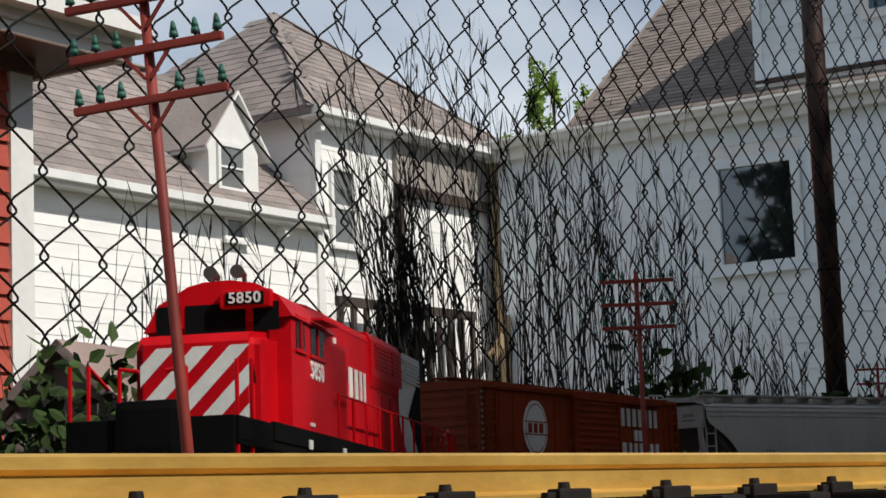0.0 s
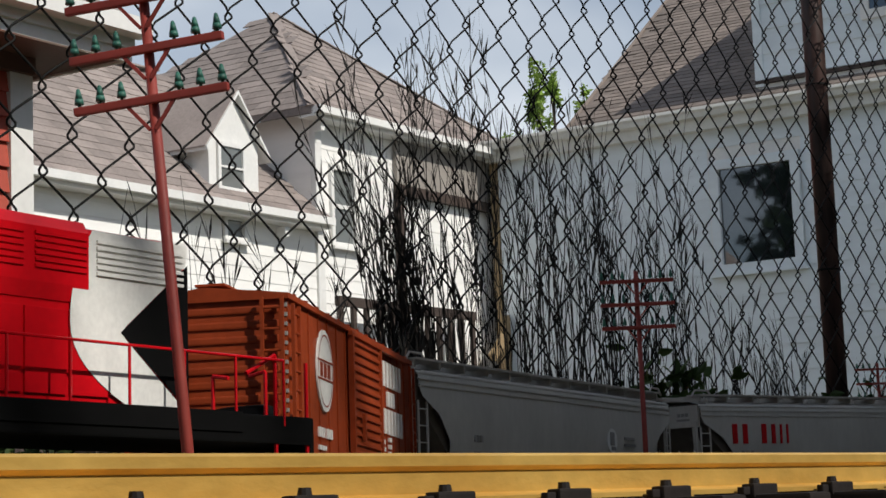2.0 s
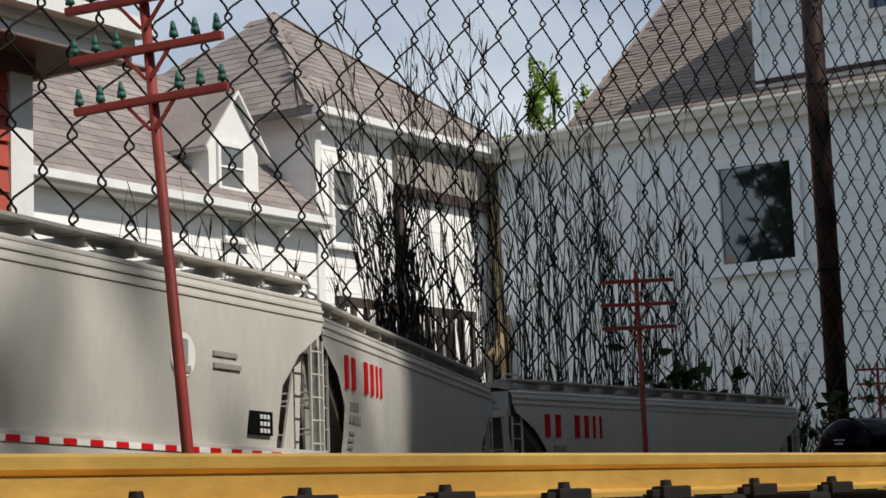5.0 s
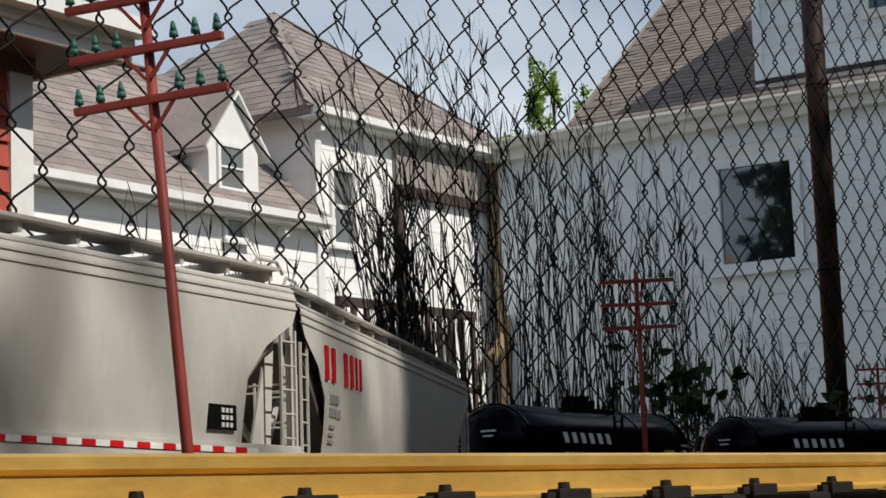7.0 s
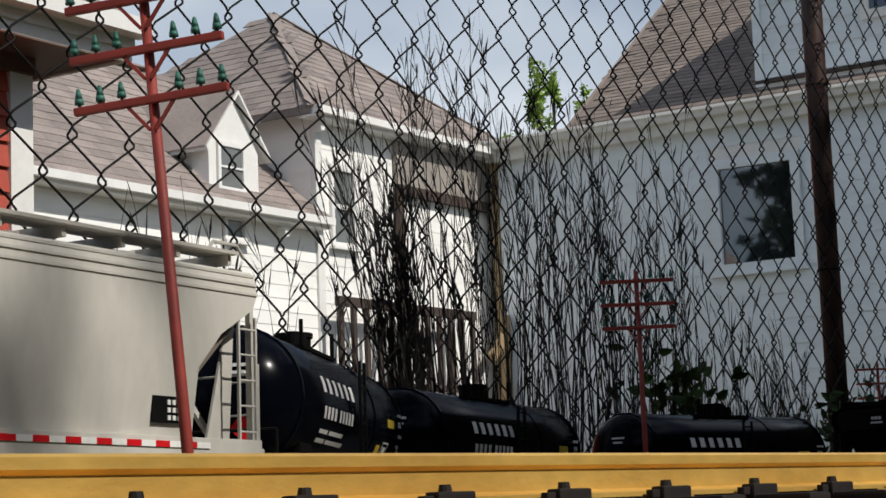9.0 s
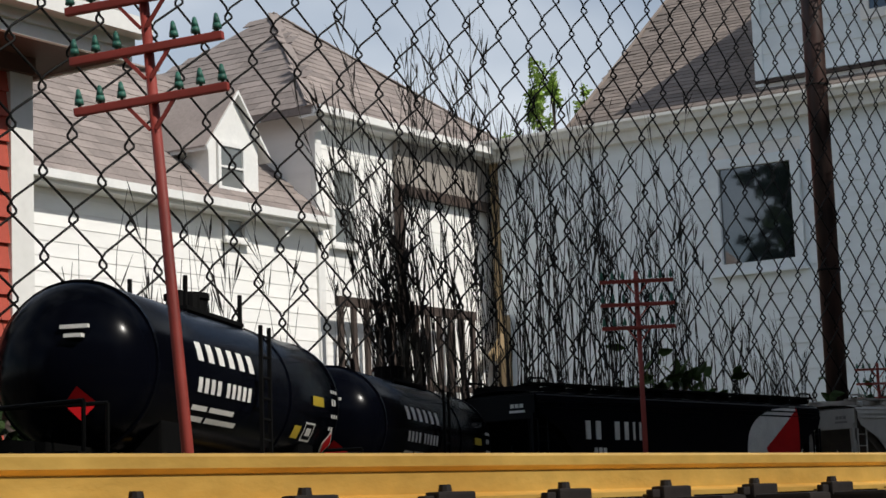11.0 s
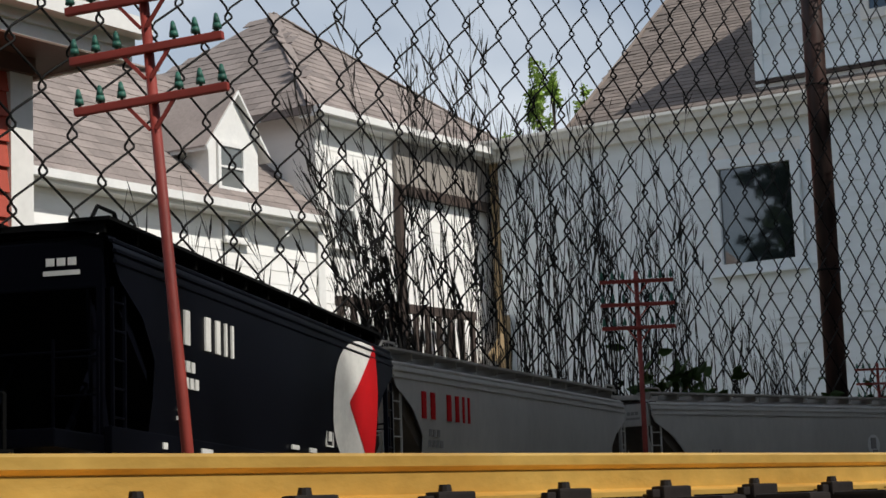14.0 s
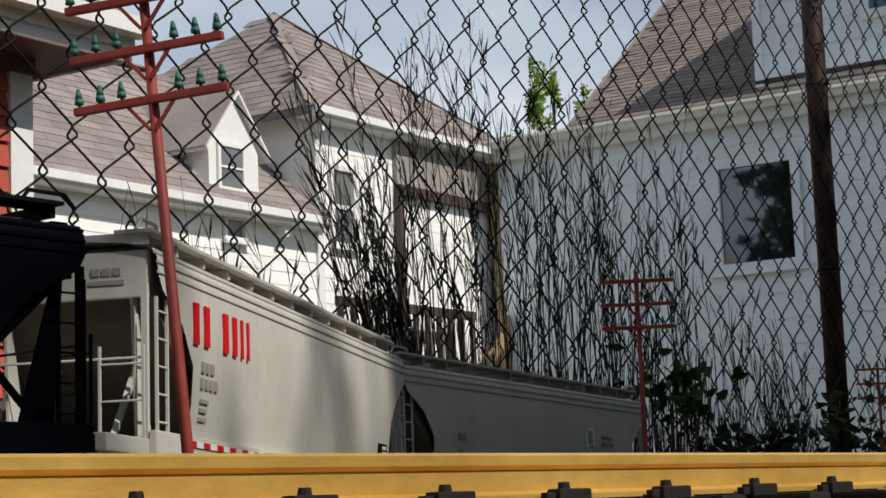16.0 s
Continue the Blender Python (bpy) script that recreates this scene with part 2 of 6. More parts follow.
def tie_mesh():
    """Sleeper with two pairs of rail clips, 84 mm long; the rail foot lies on z = 0."""
    bm = B()
    box(bm, -0.0045, 0.0045, -0.042, 0.042, -0.0085, -0.0004, 0.0008)
    for y in (-0.0225, 0.0225):
        for s in (-1, 1):
            box(bm, -0.0050, 0.0050, y + s * 0.0040, y + s * 0.0070, -0.0010, 0.0018, 0.0005)
            rod(bm, (0.0003, y + s * 0.0041, 0.0012), (0.0003, y + s * 0.0041, 0.0030), 0.0013, 10, 0.0010)
            box(bm, -0.0075, -0.0040, y + s * 0.0044, y + s * 0.0060, -0.0004, 0.0012, 0.0003)
    return bm


def near_track():
    t = thing("near_track", "yellow brass rails on dark brown plastic sleepers", "railway track")
    v = Vector((0.1286, 0.1627, 0.0)).normalized()
    p0 = Vector((-0.0438, 0.2783, EYE.z + 0.0101))
    n = Vector((-v.y, v.x, 0))
    base = p0 + n * 0.0225
    pts = [base + v * k for k in np.linspace(-1.2, 2.2, 35)]
    bed("near_ballast", pts, "grey crushed stone bed under the near track", 0.047, 0.11)
    for off, lab in ((-0.0225, "brass rail facing the camera"), (0.0225, "second brass rail")):
        part("rail", rail_strip(B(), pts, off), M_BRASS, t, lab)
    me = finish(tie_mesh(), M_TIE, name="sleeper")
    yaw = math.atan2(v.y, v.x)
    for k in range(-20, 58):
        c = base + v * (0.03456 * k - 0.0060) - Vector((0, 0, 0.0084))
        piece("sleeper", me, t, Matrix.Translation(c) @ Matrix.Rotation(yaw, 4, 'Z'))


near_track()


def far_track():
    t = thing("far_track", "brass rails of the curve that the train runs on", "railway track")
    pts = [on_path(s) for s in np.arange(-3.0, 6.4, 0.05)]
    bed("far_ballast", pts, "grey crushed stone bed of the curved track")
    for off in (-0.0225, 0.0225):
        part("rail", rail_strip(B(), pts, off), M_BRASS, t)
    me = finish(tie_mesh(), M_TIE, name="sleeper")
    for s in np.arange(-1.4, 5.0, 0.036):
        a, b = on_path(s), on_path(s + 0.01)
        piece("sleeper", me, t, Matrix.Translation(a - Vector((0, 0, 0.0084))) @ Matrix.Rotation(math.atan2(b.y - a.y, b.x - a.x), 4, 'Z'))


far_track()


# ---- chain-link fence ----
FD = Vector((0.5452, 0.8383, 0))
F0 = Vector((-0.3355, 1.618, 0))


def tube(verts, faces, pts, r, n=4):
    """Adds a tube along pts to a vertex and face list."""
    start = len(verts)
    for i, p in enumerate(pts):
        q = (pts[min(i + 1, len(pts) - 1)] - pts[max(i - 1, 0)]).normalized()
        u = q.cross(Vector((0.13, 0.31, 0.94)))
        u.normalize()
        w = q.cross(u)
        for k in range(n):
            a = 2 * math.pi * k / n
            verts.append(p + u * (r * math.cos(a)) + w * (r * math.sin(a)))
    for i in range(len(pts) - 1):
        for k in range(n):
            a, b = start + i * n + k, start + i * n + (k + 1) % n
            faces.append((a, b, b + n, a + n))


def fence():
    t = thing("chain_link_fence", "dark weathered chain-link fence on a round steel post", "fence")
    out = Vector((FD.y, -FD.x, 0))
    p, dz, ov = 0.0361, 0.0735, 0.0033
    verts, faces = [], []
    rnd = random.Random(5)
    for i in range(-16, 92):
        pts = []
        x0 = 0.033 + i * p
        jig = [rnd.uniform(-0.0012, 0.0012) for _ in range(3)]
        for k in range(0, 42):
            right = k % 2
            # bends hook round the neighbour and lie before or behind it
            z = 0.4403 + (k - 12 + (1 if i % 2 else 0)) * dz / 2 + 0.004 * x0
            bx = x0 + (p + ov if right else -ov) + rnd.uniform(-0.0006, 0.0006)
            deep = 0.0032 if right else -0.0032
            sx = 1 if right else -1
            for (ox, oz, od) in ((-0.0035 * sx, -0.0066, 0.6), (-0.0013 * sx, -0.0046, 0.9), (-0.0001 * sx, -0.0018, 0.5), (-0.0001 * sx, 0.0018, -0.5), (-0.0013 * sx, 0.0046, -0.9), (-0.0035 * sx, 0.0066, -0.6)):
                q = F0 + FD * (bx + ox + jig[0]) + out * (deep * od) + Vector((0, 0, z + oz + jig[1]))
                pts.append(q)
        tube(verts, faces, pts, 0.0012, 5)
    me = bpy.data.meshes.new("wire_mesh")
    me.from_pydata([tuple(v) for v in verts], [], faces)
    me.materials.append(M_WIRE)
    for q in me.polygons:
        q.use_smooth = True
    w = new("wire_mesh", me)
    w.parent = t
    tagged(w, label="diamond mesh of interlocked dark wire")
    for s in (1.815, -1.05):
        c = F0 + FD * s - out * 0.026
        post = part("post", rod(B(), (c.x, c.y, 0), (c.x, c.y, 1.75), 0.0175, 24), M_POST, t, "rusty dark steel post", True)
        for z in (0.47, 0.78, 1.15):
            bm = B()
            bmesh.ops.create_cone(bm, segments=20, radius1=0.0195, radius2=0.0195, depth=0.003, matrix=Matrix.Translation((c.x, c.y, z)))
            rod(bm, (c.x, c.y, z), c + out * 0.026 - FD * 0.035 + Vector((0, 0, z + 0.002)), 0.0014, 6)
            part("tie_wire", bm, M_WIRE, post)
    a, b = F0 + FD * -1.2 + Vector((0, 0, 1.70)), F0 + FD * 3.6 + Vector((0, 0, 1.70))
    part("top_rail", rod(B(), a, b, 0.017, 16), M_POST, t, "", True)


fence()


# ---- telegraph poles ----
def telegraph_pole(x, y, base, head, lean, yaw):
    """Model pole with three cross-arms, braces and green insulators; arms' heights run down from the top."""
    t = thing("telegraph_pole", "red-brown model telegraph pole with three cross-arms and green insulators", "telegraph pole", "telegraph poles along the track",
              m=Matrix.Translation((x, y, base)) @ Matrix.Rotation(radians(lean), 4, 'Y') @ Matrix.Rotation(radians(yaw), 4, 'Z'))
    h = head - base
    part("shaft", rod(B(), (0, 0, 0), (0, 0, h), 0.0027, 14, 0.0021), M_POLE, t, "", True)
    for k in range(3):
        z = h - 0.0095 - 0.0212 * k
        arm = part("cross_arm", box(B(), -0.0335, 0.0335, -0.0043, -0.0009, z - 0.0017, z + 0.0017, 0.0006), M_POLE, t)
        for s in (-1, 1):
            bm = B()
            bar(bm, (s * 0.0012, -0.0032, z - 0.0125), (s * 0.0105, -0.0032, z - 0.001), 0.0012, 0.0014)
            part("brace", bm, M_POLE, t)
            for j in range(3):
                ix = s * (0.0125 + 0.0094 * j)
                bm = B()
                rod(bm, (ix, -0.0026, z + 0.0012), (ix, -0.0026, z + 0.0036), 0.0007, 6)
                rod(bm, (ix, -0.0026, z + 0.0030), (ix, -0.0026, z + 0.0052), 0.0020, 10, 0.0017)
                rod(bm, (ix, -0.0026, z + 0.0052), (ix, -0.0026, z + 0.0088), 0.0016, 10, 0.0009)
                bmesh.ops.create_icosphere(bm, subdivisions=1, radius=0.0009, matrix=Matrix.Translation((ix, -0.0026, z + 0.0089)))
                part("insulator", bm, M_GLASSG, arm, "", True)


telegraph_pole(-0.0947, 0.77, 0.0, 0.3234, -4.35, -14)
telegraph_pole(0.1758, 1.75, 0.0, 0.3115, -0.2, -2)
telegraph_pole(0.6330, 2.85, 0.0, 0.2940, 0.0, 4)


# ---- rolling stock: x runs from the front end to the rear, -y is the side that faces the yard, z = 0 on the rail heads ----
def letters(bm, x, z, widths, h, y, gap=0.0011, t=0.0008):
    """A row of upright bars in place of lettering, from x to the right."""
    for w in widths:
        if w > 0:
            box(bm, x + 0.12 * w, x + 0.88 * w, y - t, y + t, z, z + h)
        x += abs(w) + gap
    return bm


def bogie(parent, x, half=0.03, wheel=0.0155):
    tr = part("truck", B(), M_BLACK, parent)
    bm = B()
    for s in (-1, 1):
        prism(bm, [(x - half - 0.012, 0.012), (x - half - 0.012, 0.020), (x - 0.012, 0.028), (x + 0.012, 0.028), (x + half + 0.012, 0.020), (x + half + 0.012, 0.012), (x + 0.010, 0.008), (x - 0.010, 0.008)],
              s * 0.034 - 0.003, s * 0.034 + 0.003)
    box(bm, x - 0.008, x + 0.008, -0.034, 0.034, 0.016, 0.026)
    me = finish(bm, M_BLACK, name="truck")
    tr.data = me
    for k in (-1, 1):
        bm = B()
        for s in (-1, 1):
            rod(bm, (x + k * half, s * 0.0205, wheel), (x + k * half, s * 0.0255, wheel), wheel, 20)
            rod(bm, (x + k * half, s * 0.0190, wheel), (x + k * half, s * 0.0205, wheel), wheel + 0.0018, 20)
        rod(bm, (x + k * half, -0.024, wheel), (x + k * half, 0.024, wheel), 0.003, 8)
        part("wheelset", bm, M_STEEL, tr)


def coupler(parent, x, s):
    bm = B()
    box(bm, min(x, x + s * 0.022), max(x, x + s * 0.022), -0.003, 0.003, 0.026, 0.034, 0.001)
    box(bm, min(x + s * 0.016, x + s * 0.028), max(x + s * 0.016, x + s * 0.028), -0.007, 0.007, 0.024, 0.036, 0.002)
    part("coupler", bm, M_BLACK, parent)


def ladder(parent, x, y, z0, z1, w, n, material, along='x', r=0.0011):
    bm = B()
    for k in (-0.5, 0.5):
        a = (x + k * w, y, z0) if along == 'x' else (x, y + k * w, z0)
        b = (a[0], a[1], z1)
        bar(bm, a, b, 2 * r, 2 * r)
    for i in range(n):
        z = z0 + (i + 0.5) * (z1 - z0) / n
        a = (x - 0.5 * w, y, z) if along == 'x' else (x, y - 0.5 * w, z)
        b = (x + 0.5 * w, y, z) if along == 'x' else (x, y + 0.5 * w, z)
        rod(bm, a, b, r * 0.8, 6)
    return part("ladder", bm, material, parent)


def hopper(body_m, walk_m, length, label, mark, group="covered hoppers of the train"):
    """Covered hopper with cylindrical sides, cut-back side sheets and sloping ends."""
    L = length
    t = thing("covered_hopper", label, "freight car", group)
    prof = [(0.0474, 0.046), (0.0482, 0.053), (0.0500, 0.066), (0.0520, 0.086), (0.0530, 0.106), (0.0526, 0.122), (0.0520, 0.130), (0.0512, 0.1395), (0.0480, 0.1445), (0.0330, 0.1480), (0.0120, 0.1496)]
    full = [(-y, z) for y, z in prof] + [(y, z) for y, z in prof[::-1]]

    def inset(z):
        """How far the side sheet is cut back at its ends."""
        if z > 0.124:
            return 0.004
        u = (0.124 - z) / 0.078
        return 0.004 + 0.056 * (1 - (1 - min(1, u * 1.75)) ** 1.9)
    bm = B()
    cols = 14
    ring = []
    for y, z in full:
        e = inset(z)
        ring.append([bm.verts.new((-L / 2 + e + (L - 2 * e) * k / cols, y, z)) for k in range(cols + 1)])
    for a, b in zip(ring, ring[1:]):
        for k in range(cols):
            bm.faces.new((a[k], a[k + 1], b[k + 1], b[k]))
    body = part("body", bm, body_m, t, "", True)
    # slope sheets that close the ends behind the cut-back sides
    for s in (-1, 1):
        bm = B()
        pts = [(s * (L / 2 - 0.010), 0.146), (s * (L / 2 - 0.010), 0.120), (s * (L / 2 - 0.085), 0.055), (s * (L / 2 - 0.120), 0.036), (s * (L / 2 - 0.135), 0.036), (s * (L / 2 - 0.1), 0.060), (s * (L / 2 - 0.022), 0.124), (s * (L / 2 - 0.020), 0.146)]
        prism(bm, pts, -0.0462, 0.0462)
        # shade behind the cut-back sides is put into the grey cars' sheet colour
        part("slope_sheet", bm, M_ENDSHADE if body_m is M_HOP else body_m, t, "sloping end sheet, darkened for shade on grey cars")
        bm = B()
        box(bm, s * (L / 2 - 0.0105), s * (L / 2 - 0.0065), -0.045, 0.045, 0.1185, 0.1440, 0.001)
        panel = part("end_panel", bm, body_m, t)
        bm = B()
        for k in range(3):
            xe = s * (L / 2 - 0.0063)
            box(bm, xe - 0.0004, xe + 0.0004, -0.030 + k * 0.006, -0.0255 + k * 0.006, 0.1310, 0.1350)
        box(bm, xe - 0.0004, xe + 0.0004, -0.032, -0.012, 0.1260, 0.1285)
        part("small_lettering", bm, M_MARK if body_m is M_HOP else M_WHITE, panel)
        for y in (-0.045, 0.045):
            part("end_post", bar(B(), (s * (L / 2 - 0.002), y, 0.036), (s * (L / 2 - 0.002), y, 0.125), 0.0034, 0.0034), body_m, t)
            part("end_brace", bar(B(), (s * (L / 2 - 0.003), y * 0.55, 0.040), (s * (L / 2 - 0.050), y * 0.5, 0.088), 0.003, 0.003), body_m, t)
        part("end_rail", rod(B(), (s * (L / 2 - 0.002), -0.045, 0.086), (s * (L / 2 - 0.002), 0.045, 0.086), 0.0007, 6), body_m, t)
        for y in (-0.036, 0.036):
            part("end_gusset", prism(B(), [(s * (L / 2 - 0.006), 0.118), (s * (L / 2 - 0.012), 0.118), (s * (L / 2 - 0.034), 0.043), (s * (L / 2 - 0.012), 0.043)], y - 0.0008, y + 0.0008), body_m, t)
        bm = B()
        box(bm, s * L / 2 - 0.060, s * L / 2 + 0.008, -0.0475, 0.0475, 0.034, 0.043, 0.001)
        part("end_platform", bm, body_m, t)
        for y in (-0.0505, 0.0505):
            ladder(t, s * (L / 2 - 0.012), y, 0.030, 0.118, 0.016, 6, body_m, r=0.0008)
        ladder(t, s * (L / 2 + 0.004), -0.034, 0.034, 0.092, 0.024, 3, body_m, 'y', 0.0007)
        bogie(t, s * (L / 2 - 0.085))
        coupler(t, s * L / 2, s)
    for s in (-1, 1):
        for z in (0.1312, 0.1368, 0.1420):
            o = 0.0520 if z < 0.134 else (0.0516 if z < 0.14 else 0.0500)
            part("seam_rib", box(B(), -L / 2 + 0.004, L / 2 - 0.004, s * o - 0.0009, s * o + 0.0009, z - 0.0009, z + 0.0009, 0.0003), body_m, t)
        part("side_sill", box(B(), -L / 2, L / 2, s * 0.0495 - 0.002, s * 0.0495 + 0.002, 0.0335, 0.0475, 0.0006), body_m, t)
    # roof walkway on short stands, and hatches
    bm = B()
    for y in (-0.030, 0.030):
        for k in (-1, 0, 1):
            box(bm, -L / 2 + 0.012, L / 2 - 0.012, y - 0.0095 + k * 0.0064 , y - 0.0045 + k * 0.0064 + 0.004, 0.1545, 0.1565)
    for x in np.linspace(-L / 2 + 0.016, L / 2 - 0.016, 13):
        box(bm, x - 0.0016, x + 0.0016, -0.042, 0.042, 0.1485, 0.1550)
    part("roof_walkway", bm, walk_m, t)
    for x in np.linspace(-L / 2 + 0.06, L / 2 - 0.06, 6):
        part("roof_hatch", rod(B(), (x, 0, 0.148), (x, 0, 0.1545), 0.013, 18), walk_m, t)
    for s in (-1, 1):
        pts = [(s * (L / 2 - 0.034), 0.1565), (s * (L / 2 - 0.030), 0.1610), (s * (L / 2 - 0.008), 0.1610), (s * (L / 2 - 0.001), 0.1540)]
        for y in (-0.041, 0.041):
            bm = B()
            for (xa, za), (xb, zb) in zip(pts, pts[1:]):
                rod(bm, (xa, y, za), (xb, y, zb), 0.0011, 6)
            part("grab_rail", bm, walk_m, t)
    for x in np.linspace(-L * 0.262, L * 0.24, 4):
        bm = B()
        bmesh.ops.create_cone(bm, segments=4, radius1=0.030, radius2=0.050, depth=0.020, matrix=Matrix.Translation((x, 0, 0.028)) @ Matrix.Rotation(radians(45), 4, 'Z'))
        part("outlet_bay", bm, body_m, t)
    part("centre_sill", box(B(), -L / 2 + 0.01, L / 2 - 0.01, -0.006, 0.006, 0.022, 0.034), M_BLACK, t)
    # markings
    Y = lambda z: -float(np.interp(z, [p[1] for p in prof[:8]], [p[0] for p in prof[:8]])) - 0.0003
    if mark in ("cp", "cpblack"):
        m = M_CPRED if mark == "cp" else M_WHITE
        x = -L / 2 + 0.055 if mark == "cp" else -L / 2 + 0.080
        hh = 0.0250 if mark == "cp" else 0.0210
        bm = B()
        letters(bm, x, 0.0985, [0.0105, 0.0105, -0.008, 0.0105, 0.0085, 0.0040, 0.0040], hh * 0.92, Y(0.112) - 0.0004, 0.0078, 0.0006)
        part("name_lettering", bm, m, body, "broad lettering reduced to bars")
        bm = B()
        for k, (zz, ws) in enumerate([(0.084, [0.007, 0.007, 0.007]), (0.075, [0.007, 0.007, 0.007, 0.007]), (0.067, [0.018]), (0.062, [0.016]), (0.057, [0.017])]):
            letters(bm, x + 0.016, zz, ws, 0.0060 if k < 2 else 0.0022, Y(zz))
        part("small_lettering", bm, M_MARK if mark == "cp" else M_WHITE, body)
    if mark == "soo":
        bm = B()
        letters(bm, -L / 2 + 0.105, 0.085, [0.005, 0.005, 0.005], 0.006, Y(0.085))
        for zz in (0.074, 0.068, 0.062):
            letters(bm, -L / 2 + 0.105, zz, [0.015], 0.0022, Y(zz))
        letters(bm, 0.152, 0.098, [0.035], 0.003, Y(0.1))
        letters(bm, 0.152, 0.091, [0.040], 0.003, Y(0.1))
        part("small_lettering", bm, M_MARK, body)
        bm = B()
        yy = Y(0.095)
        rod(bm, (0.124, yy + 0.001, 0.096), (0.124, yy - 0.0004, 0.096), 0.013, 20)
        part("round_emblem", bm, M_WHITE, body, "white round emblem with dark shapes")
        bm = B()
        box(bm, 0.124 - 0.006, 0.124 + 0.004, yy - 0.0012, yy, 0.091, 0.105)
        box(bm, 0.124 - 0.003, 0.124 + 0.007, yy - 0.0012, yy, 0.086, 0.090)
        part("emblem_shape", bm, M_MARK, body)
    if mark in ("cp", "soo"):
        x1 = L / 2 - 0.080
        bm = B()
        box(bm, x1 - 0.017, x1 + 0.011, Y(0.061) - 0.0009, Y(0.061) + 0.0005, 0.0545, 0.0690)
        part("data_panel", bm, M_BLACK, body, "black data panel")
        bm = B()
        for r_ in range(3):
            letters(bm, x1 - 0.005, 0.0560 + r_ * 0.0042, [0.003, 0.003, 0.003], 0.0026, Y(0.061) - 0.0008, 0.0012)
        part("data_marks", bm, M_WHITE, body)
        bmr, bmw = B(), B()
        n = int((L - 0.09) / 0.0118)
        for k in range(n):
            box(bmr if k % 2 == 0 else bmw, -L / 2 + 0.05 + k * 0.0118, -L / 2 + 0.05 + (k + 1) * 0.0118, -0.0524, -0.0505, 0.0415, 0.0448)
        part("reflective_stripe", bmr, M_CPRED, t, "red dashes along the sill")
        part("reflective_stripe", bmw, M_WHITE, t, "white dashes along the sill")
    if mark == "cpblack":
        # white field with a red wedge at the rear
        bm = B()
        zs = np.linspace(0.047, 0.1435, 22)

        def edge(z):
            u = (z - 0.0917) / 0.052
            return L / 2 - 0.060 - 0.118 * math.sqrt(max(0.0, 1 - abs(u) ** 2.6)) - 0.0
        prev = None
        for z in zs:
            y = -float(np.interp(z, [p[1] for p in prof[:9]], [p[0] for p in prof[:9]])) - 0.0006
            row = [bm.verts.new((edge(z), y, z)), bm.verts.new((L / 2 - 0.059, y, z))]
            if prev:
                bm.faces.new((prev[0], prev[1], row[1], row[0]))
            prev = row
        part("white_field", bm, M_WHITE, body, "white rounded field at the rear")
        bm = B()
        prev = None
        for z in zs:
            y = -float(np.interp(z, [p[1] for p in prof[:9]], [p[0] for p in prof[:9]])) - 0.0010
            xr = L / 2 - 0.0592
            xl = min(xr - 0.0002, L / 2 - 0.139 + abs(z - 0.0917) / 0.050 * 0.080)
            row = [bm.verts.new((xl, y, z)), bm.verts.new((xr, y, z))]
            if prev:
                bm.faces.new((prev[0], prev[1], row[1], row[0]))
            prev = row
        part("red_wedge", bm, M_CPRED, body, "red wedge pointing forward")
        bm = B()
        for a, b, c, d in ((0.02, 0.035, 0.052, 0.055), (0.045, 0.06, 0.047, 0.050), (0.06, 0.075, 0.052, 0.055), (0.10, 0.118, 0.058, 0.059), (0.10, 0.118, 0.072, 0.073), (0.10, 0.101, 0.058, 0.073), (0.117, 0.118, 0.058, 0.073), (0.106, 0.114, 0.062, 0.069)):
            box(bm, a, b, Y(0.06) - 0.0008, Y(0.06) + 0.0003, c, d)
        for k in range(7):
            box(bm, -L / 2 + 0.07 + k * 0.06, -L / 2 + 0.07 + k * 0.06 + 0.006 + 0.012 * (k % 3), -0.0523, -0.0505, 0.0395, 0.0430)
        part("small_lettering", bm, M_WHITE, body)
    return t


